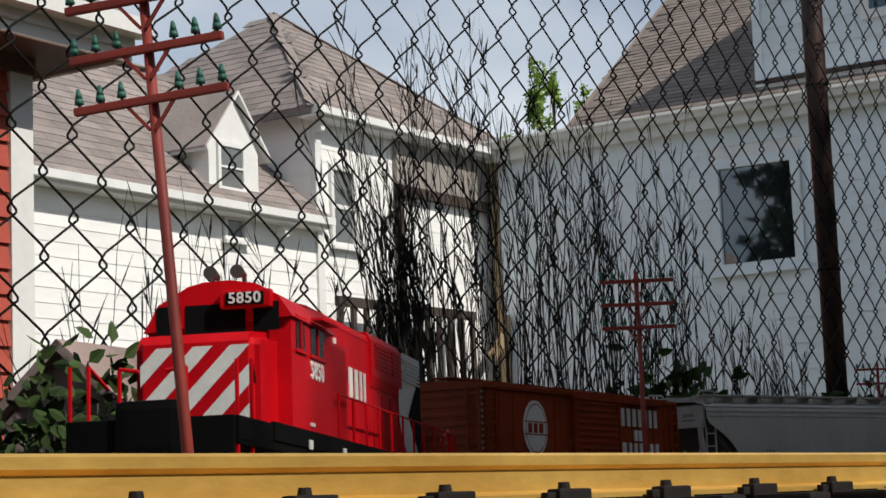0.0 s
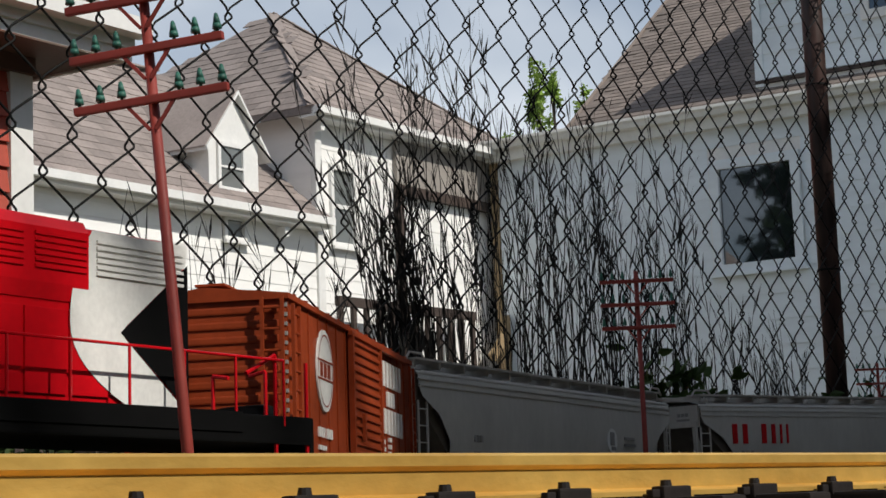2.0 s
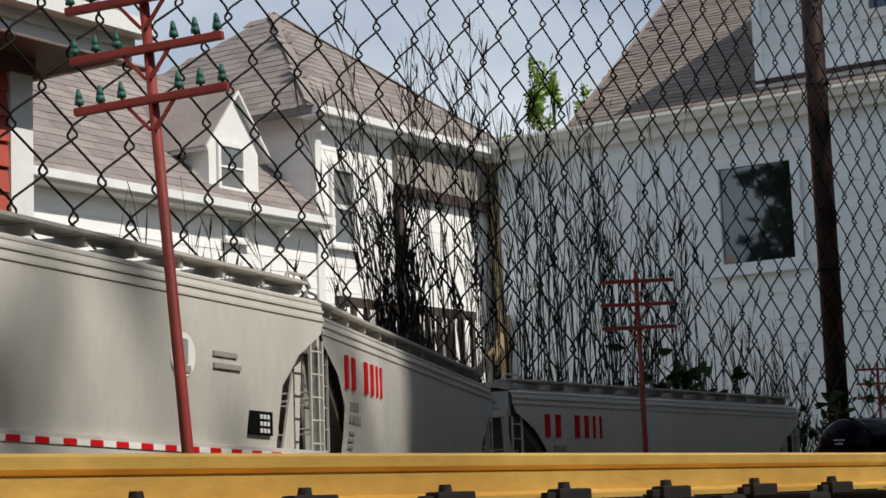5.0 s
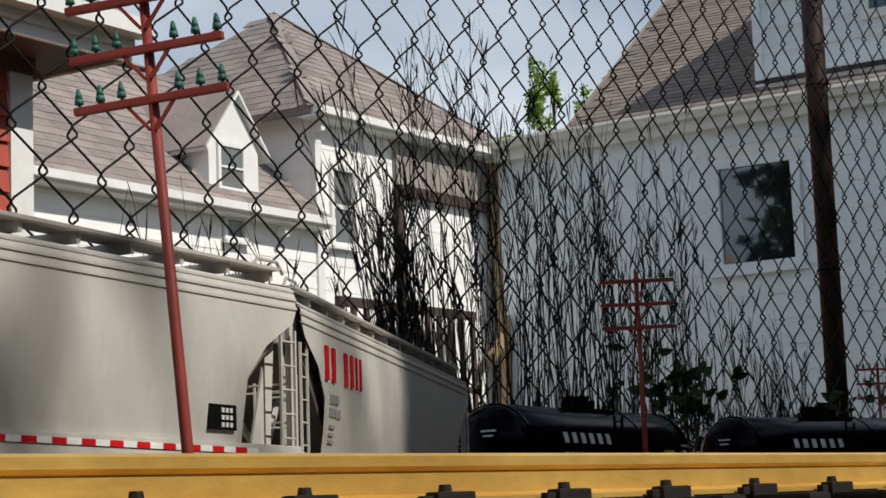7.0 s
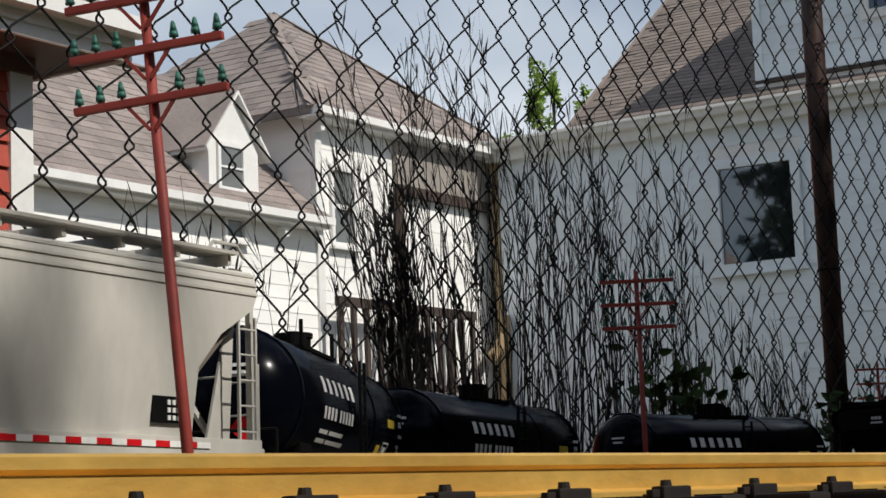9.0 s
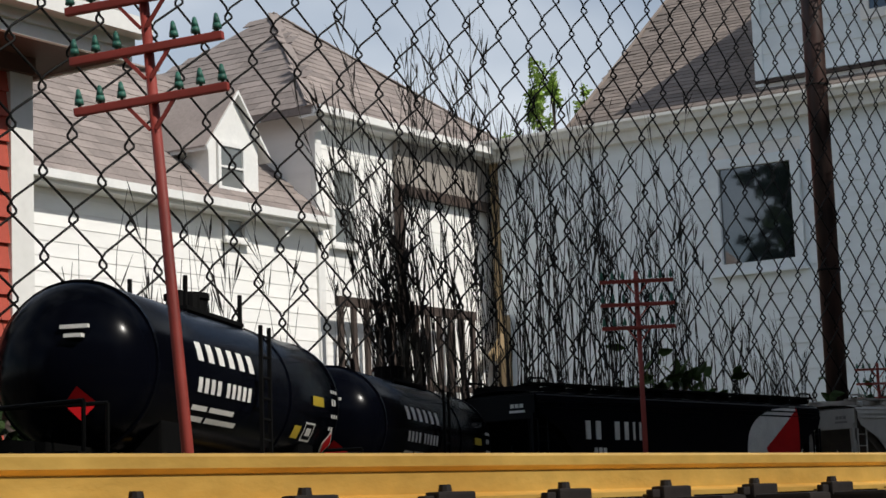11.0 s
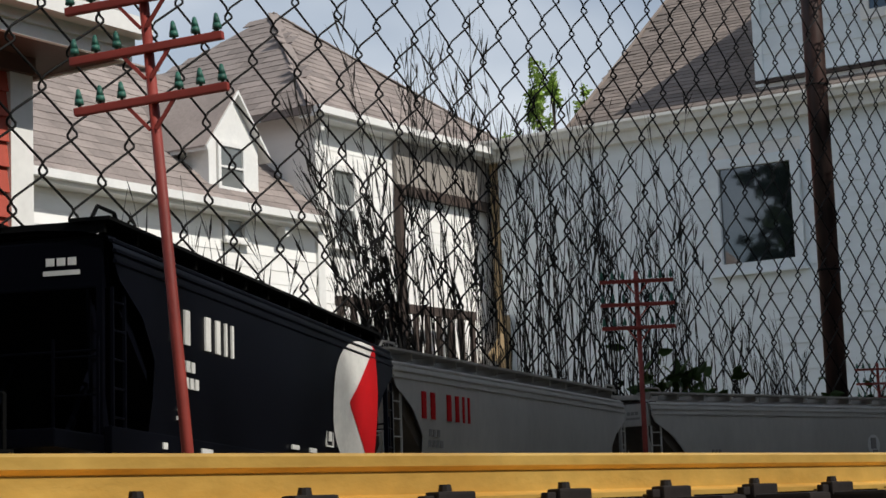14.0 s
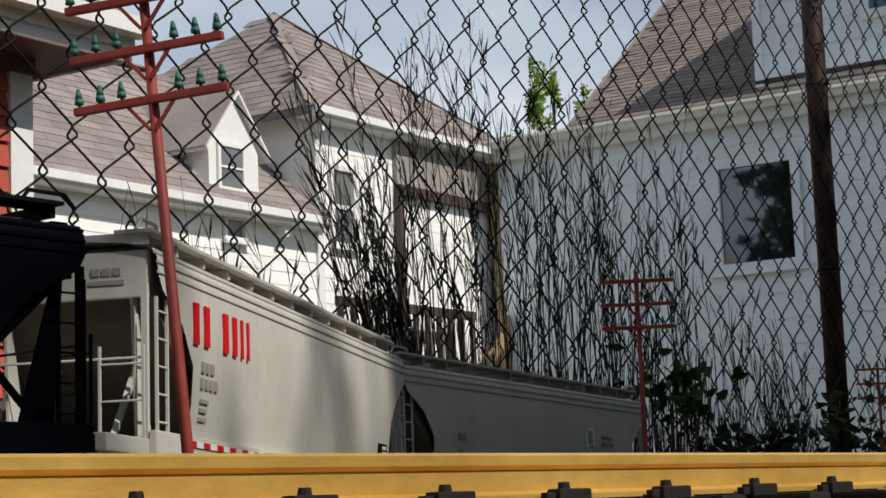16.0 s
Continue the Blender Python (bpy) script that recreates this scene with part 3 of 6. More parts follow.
def boxcar(length):
    L = length
    t = thing("boxcar", "brown boxcar with ribbed ends, sliding door and white lettering", "freight car")
    z0, z1 = 0.034, 0.142
    bm = B()
    box(bm, -L / 2, L / 2, -0.0515, 0.0515, z0, z1, 0.001)
    body = part("body", bm, M_BOX, t)
    bm = B()
    pr = [(-0.0540, z1 - 0.001), (-0.0540, z1 + 0.0025), (0, z1 + 0.0085), (0.0540, z1 + 0.0025), (0.0540, z1 - 0.001)]
    a = [bm.verts.new((-L / 2 - 0.002, y, z)) for y, z in pr]
    b = [bm.verts.new((L / 2 + 0.002, y, z)) for y, z in pr]
    bm.faces.new(a), bm.faces.new(b[::-1])
    for k in range(5):
        bm.faces.new((a[k], b[k], b[(k + 1) % 5], a[(k + 1) % 5]))
    for x in np.linspace(-L / 2 + 0.02, L / 2 - 0.02, 13):
        for s in (-1, 1):
            bar(bm, (x, s * 0.0535, z1 + 0.0032), (x, s * 0.002, z1 + 0.0092), 0.002, 0.002)
    part("roof", bm, M_BOX, t)
    part("running_board", box(B(), -L / 2 + 0.01, L / 2 - 0.01, -0.010, 0.010, z1 + 0.011, z1 + 0.0125), M_BOX, t)
    # side posts, sill and rivet edge
    for s in (-1, 1):
        for x in list(np.linspace(-L / 2 + 0.003, -L * 0.10, 7)) + list(np.linspace(L * 0.18, L / 2 - 0.003, 6)):
            part("panel_seam", box(B(), x - 0.0004, x + 0.0004, s * 0.0520 - 0.0004, s * 0.0520 + 0.0004, z0, z1), M_BOX, t)
        part("side_sill", box(B(), -L / 2, L / 2, s * 0.050 - 0.0015, s * 0.050 + 0.0015, 0.028, 0.036, 0.0004), M_BOX, t)
        # door with horizontal ribs, on rails
        d = part("door", box(B(), -L * 0.075, L * 0.155, s * 0.0535 - 0.0015, s * 0.0535 + 0.0015, z0 + 0.002, z1 - 0.003, 0.0005), M_BOX, t, "ribbed sliding door")
        for k in range(15):
            z = z0 + 0.008 + k * 0.0066
            part("rib", box(B(), -L * 0.068, L * 0.148, s * 0.0556 - 0.0009, s * 0.0556 + 0.0009, z - 0.0012, z + 0.0012, 0.0005), M_BOX, d)
        bm = B()
        box(bm, -L * 0.085, -L * 0.073, s * 0.0550 - 0.002, s * 0.0550 + 0.002, z0, z1 - 0.002)
        box(bm, L * 0.152, L * 0.162, s * 0.0550 - 0.002, s * 0.0550 + 0.002, z0, z1 - 0.002)
        box(bm, -L * 0.09, L * 0.40, s * 0.0555 - 0.0015, s * 0.0555 + 0.0015, z1 - 0.004, z1 - 0.001)
        box(bm, -L * 0.02, -L * 0.008, s * 0.0575 - 0.0012, s * 0.0575 + 0.0012, z0 + 0.030, z0 + 0.050)
        part("door_rail", bm, M_BOX, t)
    for s in (-1, 1):
        bm = B()
        for k in range(11):
            z = z0 + 0.008 + k * 0.0093
            box(bm, s * L / 2 - 0.001, s * L / 2 + 0.0028, -0.047, 0.047, z - 0.0024, z + 0.0024, 0.0012)
        part("end_rib", bm, M_BOX, t)
        for y in (-0.044, 0.044):
            ladder(t, s * (L / 2 + 0.005), y, z0, z1, 0.013, 8, M_BOX, 'y')
        ladder(t, s * (L / 2 - 0.011), -0.0555, z0 - 0.004, z1 - 0.004, 0.016, 9, M_BOX)
        bm = B()
        rod(bm, (s * (L / 2 + 0.008), 0.018, 0.030), (s * (L / 2 + 0.008), 0.018, 0.100), 0.0012, 6)
        rod(bm, (s * (L / 2 + 0.008), 0.018, 0.096), (s * (L / 2 + 0.011), 0.018, 0.096), 0.009, 14)
        part("brake_wheel", bm, M_BOX, t)
        bogie(t, s * (L / 2 - 0.085))
        coupler(t, s * L / 2, s)
    part("underframe", box(B(), -L / 2 + 0.01, L / 2 - 0.01, -0.03, 0.03, 0.022, 0.034), M_BLACK, t)
    y = -0.0522
    bm = B()
    bmesh.ops.create_cone(bm, cap_ends=True, segments=40, radius1=0.0205, radius2=0.0205, depth=0.0012, matrix=Matrix.Translation((-L * 0.262, y - 0.0003, 0.105)) @ Matrix.Rotation(radians(90), 4, 'X') @ Matrix.Diagonal((1.15, 1.35, 1, 1)))
    em = part("round_emblem", bm, M_WHITE, body, "white round emblem with brown bars")
    bm = B()
    for k in (0, 1):
        box(bm, -L * 0.262 - 0.0225, -L * 0.262 + 0.0225, y - 0.0014, y - 0.0006, 0.0985 + k * 0.0125, 0.0995 + k * 0.0125)
    letters(bm, -L * 0.262 - 0.0165, 0.1005, [0.009, 0.009, 0.010], 0.0095, y - 0.001, 0.0018, 0.0004)
    part("emblem_bar", bm, M_BOX, em)
    bm = B()
    ro = [[bm.verts.new((-L * 0.262 + k * 1.15 * math.cos(q), y - 0.0012, 0.105 + k * 1.35 * math.sin(q))) for q in np.linspace(0, 2 * math.pi, 40, endpoint=False)] for k in (0.0182, 0.0174)]
    for i in range(40):
        bm.faces.new((ro[0][i], ro[0][(i + 1) % 40], ro[1][(i + 1) % 40], ro[1][i]))
    part("emblem_ring", bm, M_BOX, em)
    bm = B()
    for k in range(17):
        box(bm, -L / 2 - 0.0004, -L / 2 + 0.0016, -0.0524, -0.0508, 0.040 + k * 0.006, 0.0424 + k * 0.006)
    tagged(part("corner_rivet", bm, M_MARK, body, "pale worn rivet heads down the corner"), kind="stuff")
    bm = B()
    x0 = 0.076
    letters(bm, x0, 0.1135, [0.0095, 0.0095, 0.0090, 0.0080, 0.0095, 0.007, 0.0090], 0.0195, y - 0.0004, 0.0046, 0.0006)
    letters(bm, x0 + 0.030, 0.0985, [0.0090, 0.0090, 0.0090], 0.0115, y - 0.0004, 0.0015, 0.0008)
    letters(bm, x0, 0.0765, [0.0125, 0.0080, 0.0085, 0.0085, 0.0080, 0.0090, 0.0095], 0.0195, y - 0.0004, 0.0046, 0.0006)
    part("name_lettering", bm, M_WHITE, body, "white company lettering reduced to bars")
    bm = B()
    for k in range(5):
        letters(bm, x0 + 0.002, 0.068 - k * 0.0055, [0.006, 0.004 + 0.002 * (k % 3), 0.004], 0.0032, y)
        letters(bm, x0 + 0.034, 0.071 - k * 0.0055, [0.013 - 0.002 * k], 0.0032, y)
    letters(bm, -L * 0.31, 0.060, [0.005, 0.005, 0.005, -0.004, 0.005, 0.005, 0.005], 0.0065, y)
    for k in range(3):
        letters(bm, -L * 0.31, 0.0515 - k * 0.0055, [0.006, 0.009, 0.004], 0.003, y)
    part("small_lettering", bm, M_WHITE, body)
    return t


def tank_car(length):
    L = length
    t = thing("tank_car", "glossy black tank car with white lettering and a top platform", "freight car", "tank cars of the train")
    R, zc, F = 0.0475, 0.0865, 0.455
    bm = B()
    prev = None
    n = 36
    st = [(0.0, 0.0), (0.002, 0.30), (0.007, 0.58), (0.014, 0.80), (0.022, 0.93), (0.030, 1.0)]
    outline = [(-L / 2 + x, r) for x, r in st] + [(-L * 0.2, 1.0), (0.0, 1.0), (L * 0.2, 1.0)] + [(L / 2 - x, r) for x, r in st[::-1]]
    for x, r in outline:
        row = [bm.verts.new((x, R * r * math.sin(2 * math.pi * k / n), zc + R * r * math.cos(2 * math.pi * k / n))) for k in range(n)] if r > 0 else [bm.verts.new((x, 0, zc))]
        if prev:
            for k in range(n):
                f = [prev[k % len(prev)], prev[(k + 1) % len(prev)], row[(k + 1) % len(row)], row[k % len(row)]]
                f = list(dict.fromkeys(f))
                bm.faces.new(f)
        prev = row
    shell = part("tank_shell", bm, M_TANK, t, "", True)
    for x in (-L / 2 + 0.031, L * 0.16, L / 2 - 0.031):
        bm = B()
        bmesh.ops.create_cone(bm, cap_ends=True, segments=36, radius1=R + 0.0008, radius2=R + 0.0008, depth=0.003, matrix=Matrix.Translation((x, 0, zc)) @ Matrix.Rotation(radians(90), 4, 'Y'))
        part("band", bm, M_TANK, t)
    # dome, platform, rails
    bm = B()
    rod(bm, (0, 0, zc + R - 0.004), (0, 0, zc + R + 0.010), 0.013, 20)
    rod(bm, (0, 0, zc + R + 0.010), (0, 0, zc + R + 0.0135), 0.0145, 20)
    part("dome", bm, M_BLACK, t)
    part("platform", box(B(), -0.050, 0.050, -0.020, 0.020, zc + R - 0.0030, zc + R - 0.0005), M_BLACK, t)
    for x in (-0.048, 0.048):
        for y in (-0.018, 0.018):
            part("rail_post", rod(B(), (x, y, zc + R - 0.004), (x, y, zc + R + 0.0180), 0.0016, 6), M_BLACK, t)
    for x in (-0.033, -0.012, 0.028, 0.04):
        part("valve", rod(B(), (x, 0.006 if x > 0 else -0.008, zc + R), (x, 0.006 if x > 0 else -0.008, zc + R + 0.011), 0.005, 12), M_BLACK, t)
    ladder(t, 0.0, -R - 0.004, 0.034, zc + R - 0.010, 0.016, 7, M_BLACK)
    part("underframe", box(B(), -F / 2, F / 2, -0.012, 0.012, 0.026, 0.042), M_BLACK, t)
    for s in (-1, 1):
        bm = B()
        box(bm, s * (L / 2 - 0.075) - 0.016, s * (L / 2 - 0.075) + 0.016, -0.038, 0.038, 0.036, 0.058, 0.002)
        part("saddle", bm, M_BLACK, t)
        bm = B()
        box(bm, s * F / 2 - 0.04, s * F / 2 + 0.004, -0.048, 0.048, 0.030, 0.034)
        for y in (-0.046, 0.046):
            rod(bm, (s * F / 2, y, 0.030), (s * F / 2, y, 0.060), 0.0012, 6)
        rod(bm, (s * F / 2, -0.046, 0.060), (s * F / 2, 0.046, 0.060), 0.0012, 6)
        part("end_platform", bm, M_BLACK, t)
        bogie(t, s * (F / 2 - 0.075))
        coupler(t, s * F / 2, s)

    def shell_bar(bm, x, w, za, zb):
        """Bar bent to the shell between two heights."""
        p = None
        for z in (za, (za + zb) / 2, zb):
            y = -math.sqrt(max(1e-6, (R + 0.0006) ** 2 - (z - zc) ** 2))
            row = (bm.verts.new((x, y, z)), bm.verts.new((x + w, y, z)))
            if p:
                bm.faces.new((p[0], p[1], row[1], row[0]))
            p = row
    bm = B()
    x = -0.104
    for w in (0.0112,) * 6:
        shell_bar(bm, x, w * 0.8, 0.0935, 0.1045)
        x += w + 0.0060
    part("name_lettering", bm, M_WHITE, shell, "white company lettering reduced to bars")
    bm = B()
    x = -0.104
    for w in (0.009, 0.009, 0.009, 0.009, 0, 0.008, 0.008, 0.008, 0.008, 0.008):
        if w:
            shell_bar(bm, x, w * 0.7, 0.0755, 0.0840)
        x += (w or 0.004) + 0.0012
    for k, w in enumerate((0.05, 0.06)):
        shell_bar(bm, -0.106, 0.024, 0.0655 - k * 0.006, 0.0683 - k * 0.006)
        shell_bar(bm, -0.078, w - 0.01, 0.0655 - k * 0.006, 0.0683 - k * 0.006)
    for k in range(5):
        for j in range(3 - k % 2):
            shell_bar(bm, L / 2 - 0.046 + j * 0.0052, 0.0034, 0.094 - k * 0.0085, 0.0965 + 0.002 * (k == 1) - k * 0.0085)
    for zz in (0.0590, 0.0700):
        shell_bar(bm, 0.099, 0.020, zz, zz + 0.0012)
    shell_bar(bm, 0.099, 0.0015, 0.059, 0.071), shell_bar(bm, 0.099 + 0.0185, 0.0015, 0.059, 0.071), shell_bar(bm, 0.099 + 0.005, 0.010, 0.0625, 0.0675)
    part("small_lettering", bm, M_WHITE, shell)
    bm = B()
    shell_bar(bm, 0.107, 0.024, 0.0830, 0.0895)
    part("yellow_label", bm, M_YEL, shell)
    bm = B()
    shell_bar(bm, 0.078, 0.014, 0.0600, 0.0680)
    part("yellow_label", bm, M_YEL, shell)
    # bars and a red diamond on the front head
    bm = B()
    for k, w in enumerate((0.016, 0.010)):
        xx = -L / 2 + 0.0005 - 0.0006
        box(bm, xx - 0.0006 + 0.0016 * (k == 0), xx + 0.004, -w / 2 - 0.012, w / 2 - 0.012, 0.104 - k * 0.005, 0.1060 - k * 0.005)
    part("small_lettering", bm, M_WHITE, shell)
    bm = B()
    c = Vector((-L / 2 + 0.004, -0.014, 0.064))
    vs = [bm.verts.new(c + Vector((0, 0.009, 0))), bm.verts.new(c + Vector((-0.0035, 0, 0.009))), bm.verts.new(c + Vector((0.003, -0.009, 0))), bm.verts.new(c + Vector((0.002, 0, -0.009)))]
    bm.faces.new(vs)
    part("hazard_diamond", bm, M_CPRED, shell, "red diamond placard")
    for wide, mt, lift, lab in ((0.0095, M_WHITE, 0.0008, "white edge of the placard"), (0.0072, M_CPRED, 0.0012, "red diamond placard")):
        bm = B()
        prev = None
        for u in np.linspace(-1, 1, 9):
            z = 0.0600 + u * wide
            y = -math.sqrt((R + lift) ** 2 - (z - zc) ** 2)
            q = wide * (1 - abs(u)) + 0.0001
            row = (bm.verts.new((L / 2 - 0.038 - q, y, z)), bm.verts.new((L / 2 - 0.038 + q, y, z)))
            if prev:
                bm.faces.new((prev[0], prev[1], row[1], row[0]))
            prev = row
        part("hazard_diamond", bm, mt, shell, lab)
    return t


def text_mesh(body, size, depth=0.0004):
    """Numerals as a mesh, upright in x and z, from the built-in font."""
    cu = bpy.data.curves.new("numerals", 'FONT')
    cu.body, cu.size, cu.extrude, cu.align_x = body, size, depth, 'CENTER'
    cu.offset = size * 0.018
    tmp = bpy.data.objects.new("numerals", cu)
    scene.collection.objects.link(tmp)
    me = bpy.data.meshes.new_from_object(tmp.evaluated_get(bpy.context.evaluated_depsgraph_get()))
    bpy.data.objects.remove(tmp)
    me.transform(Matrix.Rotation(radians(90), 4, 'X'))
    return me


def numerals(text, size, parent, m):
    """A row of white figures, each one a part."""
    for k, ch in enumerate(text):
        me = text_mesh(ch, size)
        me.materials.append(M_WHITE)
        piece("numeral", me, parent, m @ Matrix.Translation(((k - 1.5) * size * 0.56, 0, 0)))


def locomotive(L):
    """Six-axle road switcher; x = 0 in the middle, the cab end leads."""
    t = thing("diesel_locomotive", "bright red model diesel locomotive with white-striped nose", "locomotive")
    f = -L / 2
    dk = 0.051
    part("frame", box(B(), f + 0.004, L / 2 - 0.004, -0.052, 0.052, 0.040, dk, 0.001), M_BLACK, t, "black frame with white marks")
    part("fuel_tank", box(B(), -0.085, 0.085, -0.046, 0.046, 0.010, 0.040, 0.006), M_BLACK, t)
    part("walkway_edge", box(B(), f + 0.075, L / 2 - 0.07, -0.0530, -0.0505, 0.044, dk + 0.001), M_BLACK, t)
    # nose
    n0, c0, c1 = f + 0.082, f + 0.128, f + 0.238
    bm = B()
    prism(bm, [(n0, dk), (n0, 0.106), (n0 + 0.006, 0.1125), (c0, 0.1165), (c0, dk)], -0.041, 0.038)
    bmesh.ops.bevel(bm, geom=[e for e in bm.edges if abs(e.verts[0].co.y - e.verts[1].co.y) < 1e-6 and e.verts[0].co.x < c0 - 0.002], offset=0.006, segments=3, affect='EDGES')
    nose = part("nose", bm, M_RED, t, "red nose with white diagonal stripes")
    bm = B()
    for k in range(-3, 5):
        # slanting white stripes on the nose front, clipped to its outline
        base = k * 0.0235
        poly = []
        for (yy, zz) in ((base - 0.024, 0.0515), (base - 0.024 + 0.0125, 0.0515), (base + 0.024 + 0.0125, 0.1035), (base + 0.024, 0.1035)):
            poly.append((yy, zz))

        def clip(poly, inside, cut):
            out = []
            for i in range(len(poly)):
                p, q = poly[i], poly[(i + 1) % len(poly)]
                if inside(p):
                    out.append(p)
                if inside(p) != inside(q):
                    out.append(cut(p, q))
            return out
        for lim, sg in ((-0.0335, 1), (0.0365, -1)):
            if poly:
                poly = clip(poly, lambda p: sg * (p[0] - lim) >= 0, lambda p, q: (lim, p[1] + (q[1] - p[1]) * (lim - p[0]) / (q[0] - p[0])))
        if len(poly) > 2:
            bm.faces.new([bm.verts.new((n0 - 0.0007, -yy, zz)) for yy, zz in poly])
    part("nose_stripe", bm, M_WHITE, nose, "white diagonal stripes")
    part("door_seam", box(B(), n0 - 0.0012, n0, 0.006, 0.0072, 0.054, 0.104), M_RED, nose)
    # cab
    bm = B()
    pr = [(-0.0505, dk), (-0.0505, 0.1270), (-0.0420, 0.1400), (-0.0280, 0.1480), (0.0120, 0.1480), (0.0340, 0.1370), (0.0440, 0.1210), (0.0440, dk)]
    a = [bm.verts.new((c0, y, z)) for y, z in pr]
    b = [bm.verts.new((c1, y, z)) for y, z in pr]
    bm.faces.new(a), bm.faces.new(b[::-1])
    for k in range(8):
        bm.faces.new((a[k], b[k], b[(k + 1) % 8], a[(k + 1) % 8]))
    cab = part("cab", bm, M_RED, t, "red cab with dark windows")
    # rounded roof
    bm = B()
    pr = [(-0.0525, 0.1265), (-0.0435, 0.1410), (-0.0290, 0.1500), (-0.012, 0.1530), (0.006, 0.1525), (0.0160, 0.1500), (0.0360, 0.1385), (0.0460, 0.1200)]
    a = [bm.verts.new((c0 - 0.0035, y, z)) for y, z in pr]
    b = [bm.verts.new((c1 + 0.002, y, z)) for y, z in pr]
    bm.faces.new(a), bm.faces.new(b[::-1])
    for k in range(8):
        bm.faces.new((a[k], b[k], b[(k + 1) % 8], a[(k + 1) % 8]))
    part("cab_roof", bm, M_RED, t)
    for (ya, yb) in ((-0.044, -0.027), (-0.022, 0.018), (0.021, 0.037)):
        bm = B()
        vs = [(c0 - 0.0040, ya, 0.1175), (c0 - 0.0040, yb, 0.1175), (c0 - 0.0040, yb, 0.1370), (c0 - 0.0040, ya, 0.1370)]
        bm.faces.new([bm.verts.new(v) for v in vs])
        part("windscreen", bm, M_DARKGL, cab)
    for xa, xb in ((c0 + 0.012, c0 + 0.034), (c0 + 0.050, c0 + 0.085)):
        for s in (-1, 1):
            w = part("cab_window", box(B(), xa, xb, (-0.0509 if s < 0 else 0.0440), (-0.0501 if s < 0 else 0.0446), 0.1060, 0.1270), M_DARKGL, cab)
            bm = B()
            box(bm, xa - 0.002, xb + 0.002, (-0.0520 if s < 0 else 0.0441), (-0.0500 if s < 0 else 0.0455), 0.1270, 0.1290)
            box(bm, xa - 0.002, xb + 0.002, (-0.0520 if s < 0 else 0.0441), (-0.0500 if s < 0 else 0.0455), 0.1040, 0.1060)
            box(bm, (xa + xb) / 2 - 0.0008, (xa + xb) / 2 + 0.0008, (-0.0520 if s < 0 else 0.0441), (-0.0500 if s < 0 else 0.0455), 0.1060, 0.1270)
            part("window_frame", bm, M_RED, w)
    part("sun_shade", box(B(), c0 + 0.046, c0 + 0.092, -0.060, -0.052, 0.1295, 0.1310), M_RED, cab)
    # number box over the windscreen, numerals on the cab side
    nb = part("number_box", box(B(), c0 - 0.0105, c0 - 0.002, -0.0400, -0.0070, 0.1330, 0.1450, 0.001), M_RED, cab)
    part("number_plate", box(B(), c0 - 0.0112, c0 - 0.0102, -0.0360, -0.0110, 0.1348, 0.1430), M_BLACK, nb)
    numerals("5850", 0.0098, nb, Matrix.Translation((c0 - 0.0116, -0.0235, 0.1413)) @ Matrix.Rotation(radians(-90), 4, 'Z'))
    numerals("5850", 0.0165, cab, Matrix.Translation((c0 + 0.066, -0.0508, 0.0975)))
    # horns on the roof
    for y in (-0.012, 0.006):
        bm = B()
        rod(bm, (c0 + 0.012, y, 0.1610), (c0 + 0.030, y, 0.1610), 0.0046, 14, 0.0018)
        rod(bm, (c0 + 0.030, y, 0.152), (c0 + 0.030, y, 0.1620), 0.0016, 6)
        part("horn", bm, M_STEEL, t, "chrome air horn")
    # long hood, with radiator flare and roof fans
    h1 = L / 2 - 0.098
    bm = B()
    prism(bm, [(c1, dk), (c1, 0.1460), (h1, 0.1460), (h1, dk)], -0.0345, 0.0345)
    hood = part("long_hood", bm, M_RED, t, "red hood with doors and louvres")
    bm = B()
    pr = [(-0.0350, 0.1440), (-0.0330, 0.1500), (-0.022, 0.1535), (0.022, 0.1535), (0.0330, 0.1500), (0.0350, 0.1440)]
    a = [bm.verts.new((c1, y, z)) for y, z in pr]
    b = [bm.verts.new((h1 + 0.001, y, z)) for y, z in pr]
    bm.faces.new(a), bm.faces.new(b[::-1])
    for k in range(6):
        bm.faces.new((a[k], b[k], b[(k + 1) % 6], a[(k + 1) % 6]))
    part("hood_roof", bm, M_RED, t)
    rad0 = h1 - 0.198
    bm = B()
    pr = [(-0.0352, 0.108), (-0.0366, 0.117), (-0.0366, 0.1470), (-0.0325, 0.1537), (0.0325, 0.1537), (0.0366, 0.1470), (0.0366, 0.117), (0.0352, 0.108)]
    a = [bm.verts.new((rad0, y, z)) for y, z in pr]
    b = [bm.verts.new((h1 - 0.080, y, z)) for y, z in pr]
    bm.faces.new(a), bm.faces.new(b[::-1])
    for k in range(8):
        bm.faces.new((a[k], b[k], b[(k + 1) % 8], a[(k + 1) % 8]))
    rad = part("radiator_housing", bm, M_RED, t)
    for s in (-1, 1):
        bm = B()
        for k in range(6):
            z = 0.1245 + k * 0.0036
            box(bm, rad0 + 0.012, rad0 + 0.070, s * 0.0369 - 0.0006, s * 0.0369 + 0.0006, z, z + 0.0018)
            box(bm, rad0 + 0.078, rad0 + 0.116, s * 0.0369 - 0.0006, s * 0.0369 + 0.0006, z, z + 0.0018)
        part("louvre", bm, M_RED, rad)
        bm = B()
        for k in range(6):
            box(bm, h1 - 0.074, h1 - 0.004, s * 0.0368 - 0.0007, s * 0.0368 + 0.0007, 0.1245 + k * 0.0036, 0.1263 + k * 0.0036)
        part("louvre", bm, M_WHITE, hood, "white louvres at the hood's end")
